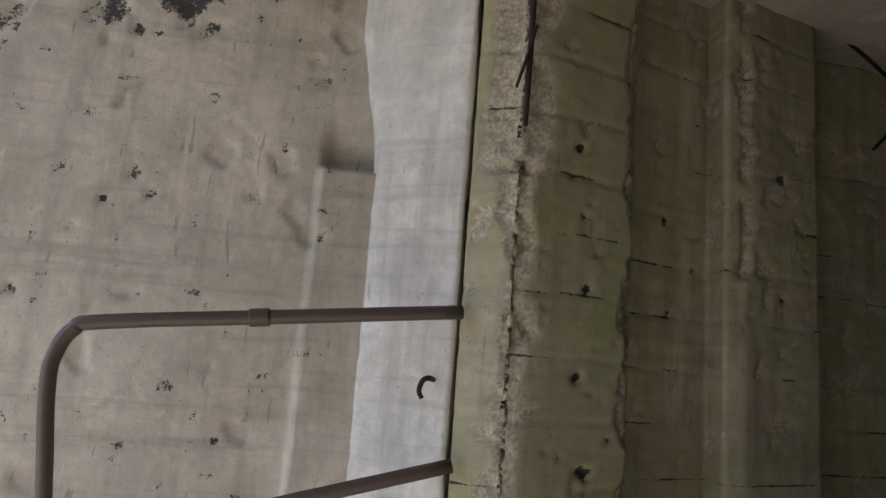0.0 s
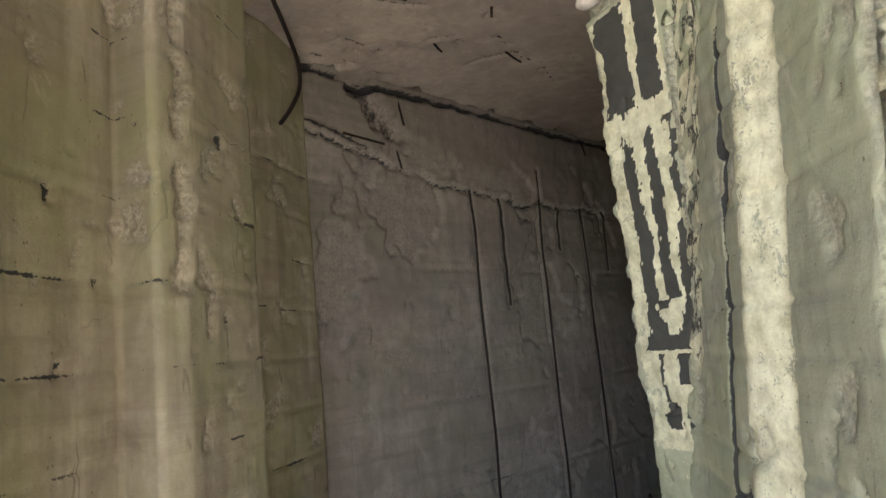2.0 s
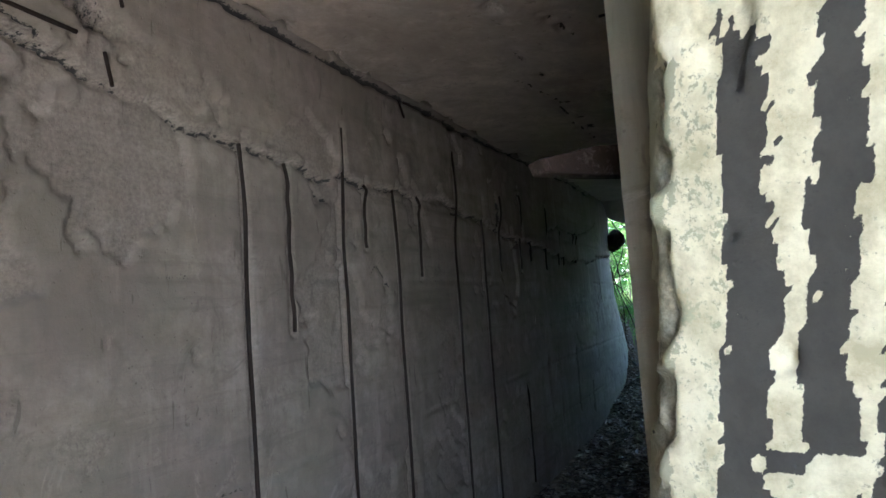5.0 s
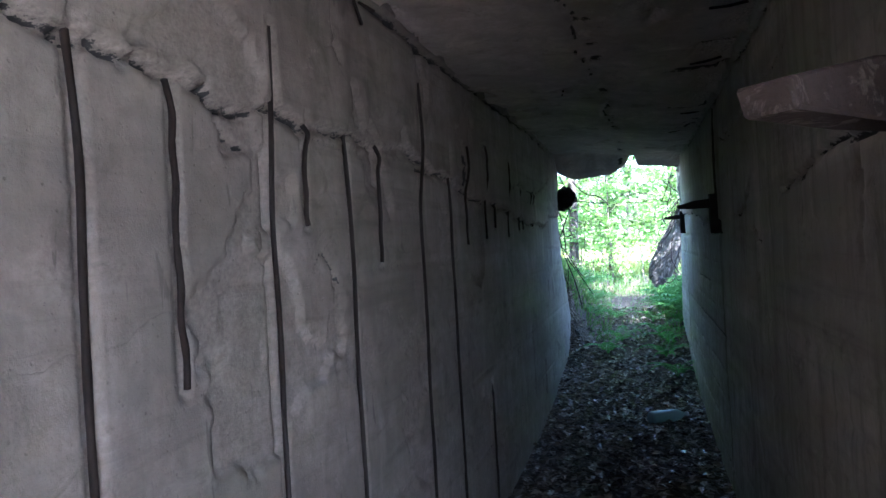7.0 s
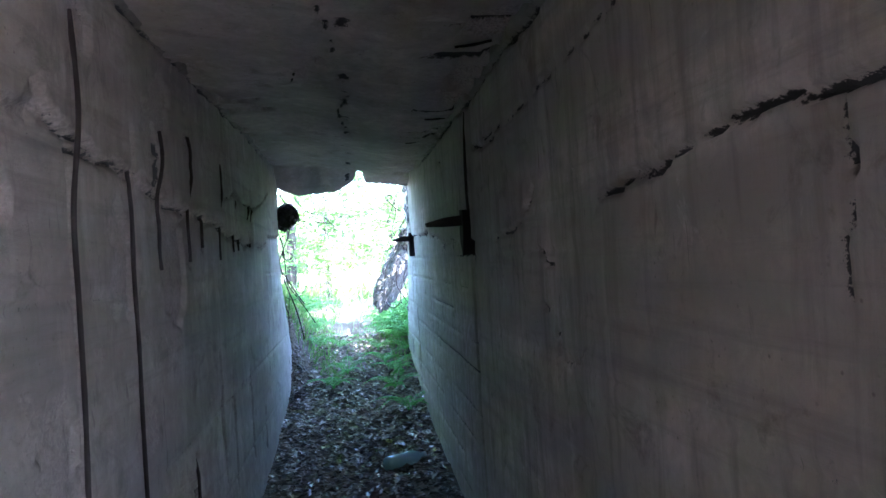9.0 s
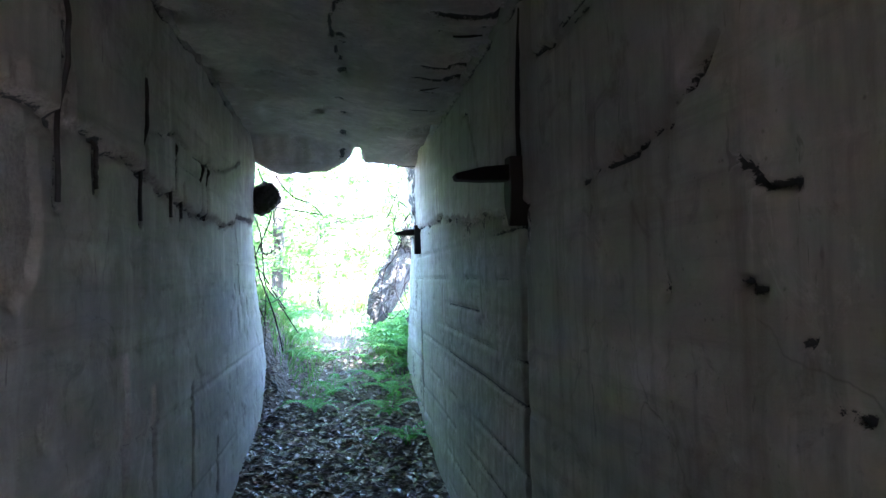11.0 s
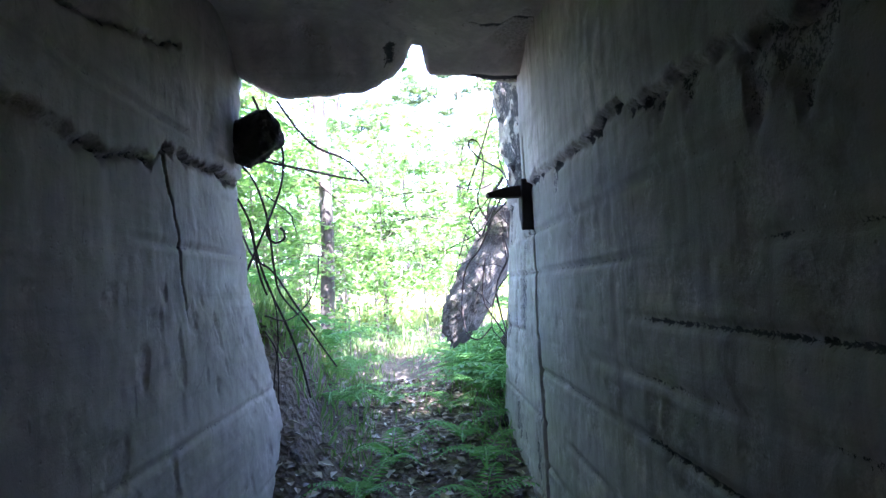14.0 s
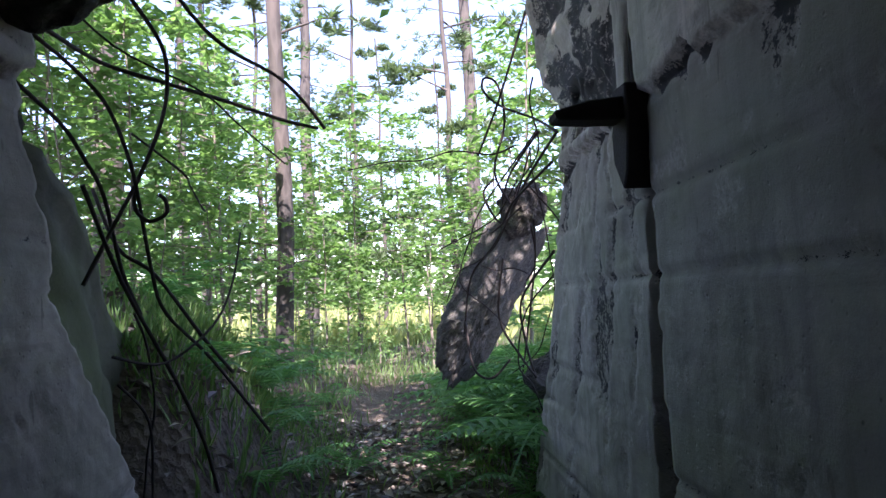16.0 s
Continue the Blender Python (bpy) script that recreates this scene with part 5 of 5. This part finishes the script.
def oak(seed, height, crown_at, crown_size, leaves):
    """A spreading oak: forked limbs that carry a ragged crown of leaf sprays."""
    rnd = random.Random(seed)
    root = base("oak_tree", 0, 0, 0)
    c = Vector(crown_at)
    fork = Vector((0.15, -0.1, height * 0.38))
    finish("trunk", stem_mesh("trunk", [([Vector((0, 0, -0.3)), Vector((0.05, 0, height * 0.2)), fork], 0.17, 0.12)], 12), SAPLING_BARK, root)
    runs, verts, faces = [], [], []
    for i in range(60):
        d = rand_dir(rnd, -0.8, 1)
        tip = c + Vector([d[k] * crown_size[k] for k in range(3)]) * rnd.uniform(0.55, 1.0)
        mid = fork.lerp(tip, 0.5) + Vector((rnd.gauss(0, 0.2), rnd.gauss(0, 0.2), 0.25))
        runs.append(([fork, mid, tip], 0.035, 0.006))
        for _ in range(leaves // 60):
            p = tip + Vector((rnd.gauss(0, 0.34), rnd.gauss(0, 0.34), rnd.gauss(0, 0.22)))
            s = rnd.uniform(0.08, 0.15)
            add_leaf(verts, faces, p, rand_dir(rnd, -0.7, 0.3), Vector((rnd.gauss(0, 0.35), rnd.gauss(0, 0.35), 1)).normalized(), s, s * 0.55)
    tagged(finish("limb_cover", stem_mesh("limb_cover", runs, 5), SAPLING_BARK, root), kind="stuff")
    tagged(finish("foliage", mesh("foliage", verts, faces, False), LEAF, root), kind="stuff")
    return tagged(root, "spreading oak whose leaves overhang and shade the mouth", "tree")


near_oak = oak(51, 6.5, (1.6, -1.6, 4.4), (2.6, 2.6, 1.5), 7800)
near_oak.matrix_basis = on_ground(8.9, 5.2)
# second oak, out of view, added so its crown shades the slab and mouth
copy_thing(near_oak, on_ground(8.2, 0.3, 100))


def fern(seed, fronds, length):
    rnd = random.Random(seed)
    root = base("fern", 0, 0, 0)
    for i in range(fronds):
        a = 2 * math.pi * (i + rnd.uniform(-0.3, 0.3)) / fronds
        out = Vector((math.cos(a), math.sin(a), 0))
        side = Vector((-math.sin(a), math.cos(a), 0))
        ln = length * rnd.uniform(0.75, 1.1)
        rise = rnd.uniform(0.45, 0.75)
        verts, faces = [], []
        steps = 17
        last = Vector((0, 0, 0))
        for k in range(1, steps + 1):
            f = k / steps
            p = out * ln * f * (0.55 + 0.45 * f) + Vector((0, 0, ln * rise * (1.7 * f - 1.35 * f * f)))
            d = (p - last).normalized()
            w = ln * 0.24 * math.sin(math.pi * min(1, 0.12 + 0.88 * f) ** 0.8) * (1 - 0.5 * f)
            b = len(verts)
            verts += [last + side * 0.004, last - side * 0.004, p - side * 0.004, p + side * 0.004]
            faces.append((b, b + 1, b + 2, b + 3))
            if f > 0.14:
                for sgn in (1, -1):
                    add_leaf(verts, faces, p, (side * sgn + d * 0.45 - Vector((0, 0, 0.15))).normalized(), Vector((0, 0, 1)), w, ln * 0.045)
            last = p
        finish("frond", mesh("frond", verts, faces, False), FERN, root)
    return root


fern_a, fern_b, fern_c = fern(31, 11, 0.62), fern(32, 8, 0.42), fern(33, 10, 0.9)
for ob in (fern_a, fern_b, fern_c):
    tagged(ob, "bright green fern clump with arching fronds", "fern", "ferns by the path")
fern_a.matrix_basis = on_ground(11.95, 2.2)
fern_b.matrix_basis = on_ground(10.9, 2.45)
fern_c.matrix_basis = on_ground(12.3, 2.15)
rnd = random.Random(5)
for x, y, k in ((12.6, 1.9, 2), (13.0, 2.15, 2), (11.8, 1.85, 2), (12.9, 1.5, 2), (13.5, 3.75, 2), (12.3, 3.9, 2), (11.2, 2.0, 2), (12.3, 1.95, 0), (12.6, 2.25, 0), (11.5, 2.05, 0), (11.6, 2.5, 1), (10.4, 2.35, 1), (12.9, 1.9, 0), (13.3, 2.2, 0), (11.1, 2.15, 1), (9.9, 2.4, 1), (9.2, 2.32, 1), (11.3, 3.35, 1), (11.8, 3.5, 0), (12.3, 3.7, 0), (10.8, 3.5, 1), (12.8, 3.4, 1), (13.6, 1.7, 0), (14.2, 2.0, 1), (10.6, 2.9, 1), (10.1, 3.05, 1), (11.9, 3.0, 1), (13.2, 3.6, 1), (12.1, 4.0, 0), (13.9, 3.3, 1), (14.6, 2.3, 0), (11.4, 3.9, 0), (11.0, 3.3, 1), (11.5, 3.25, 1)):
    copy_thing((fern_a, fern_b, fern_c)[k], on_ground(x, y, rnd.uniform(0, 360)))


def scatter(name, count, place, leaf, material, label, category):
    rnd = random.Random(count)
    verts, faces = [], []
    for _ in range(count):
        spot = place(rnd)
        if spot is not None:
            leaf(rnd, verts, faces, *spot)
    return tagged(finish(name, mesh(name, verts, faces, False), material), label, category, kind="stuff")


def litter_spot(rnd):
    x = rnd.uniform(0.8, 13.5)
    y = rnd.uniform(RIGHT_Y + 0.02, LEFT_Y - 0.02) if x < 10 else rnd.uniform(1.5, 4.5)
    if x < 2.2 and y > 2.9 - 0.1 * x:
        return None
    return x, y


def dead_leaf(rnd, verts, faces, x, y):
    s = rnd.uniform(0.035, 0.085)
    d = rand_dir(rnd, -0.3, 0.4)
    add_leaf(verts, faces, Vector((x, y, ground_height(x, y) + rnd.uniform(0.004, 0.022))), d, Vector((rnd.gauss(0, 0.35), rnd.gauss(0, 0.35), 1)).normalized(), s, s * rnd.uniform(0.45, 0.7))


scatter("leaf_litter", 16000, litter_spot, dead_leaf, LITTER, "brown dead leaves strewn thickly over the floor", "leaves")


def path_y(x):
    return 2.75 + 0.05 * math.sin(x)


def grass_spot(rnd):
    if rnd.random() < 0.08:
        # the bank at the wall's end
        return rnd.uniform(10.5, 12.2), rnd.gauss(3.62, 0.16)
    x = 10.4 + 14 * rnd.random()
    y = rnd.uniform(-1.5, 8.0) if x > 13 else rnd.uniform(1.4, 4.8)
    if abs(y - path_y(x)) < 0.34 and x < 15.5 and rnd.random() < 0.93:
        return None
    return x, y


def blade(rnd, verts, faces, x, y):
    h = rnd.uniform(0.06, 0.15) + 0.12 * rnd.random() * smooth(12.5, 15, x)
    lean_to = Vector((rnd.gauss(0, 0.35), rnd.gauss(0, 0.35), 1)).normalized()
    add_leaf(verts, faces, Vector((x, y, ground_height(x, y) - 0.01)), lean_to, rand_dir(rnd), h, rnd.uniform(0.006, 0.014))


scatter("grass", 20000, grass_spot, blade, GRASS, "thin green grass beside the sandy path", "grass")


def meadow_spot(rnd):
    return 20 + 60 * rnd.random() ** 1.3, rnd.uniform(-28, 34)


def tussock(rnd, verts, faces, x, y):
    z = ground_height(min(x, 59), y)
    for _ in range(2):
        add_leaf(verts, faces, Vector((x, y, z - 0.03)), Vector((rnd.gauss(0, 0.4), rnd.gauss(0, 0.4), 1)).normalized(), rand_dir(rnd), rnd.uniform(0.25, 0.6), rnd.uniform(0.08, 0.2))


scatter("meadow", 16000, meadow_spot, tussock, FAR_GRASS_LIT, "sunlit tall grass in the clearing behind the trees", "grass")


def far_spot(rnd):
    a = rnd.uniform(-0.75, 0.75)
    d = rnd.uniform(34, 62)
    return 8 + d * math.cos(a), 3 + d * math.sin(a)


def far_crown(rnd, verts, faces, x, y):
    top = rnd.uniform(3, 8) if rnd.random() < 0.8 else rnd.uniform(8, 12)
    for _ in range(34):
        z = 0.4 + top * rnd.random()
        r = 2.4 * (1 - 0.55 * z / top) * math.sqrt(rnd.random())
        a = rnd.uniform(0, 6.283)
        s = rnd.uniform(0.5, 1.1)
        add_leaf(verts, faces, Vector((x + r * math.cos(a), y + r * math.sin(a), z)), rand_dir(rnd, -0.5, 0.5), rand_dir(rnd), s, s * 0.7)


scatter("far_woods", 170, far_spot, far_crown, LEAF, "far broadleaf wood behind the clearing", "trees")
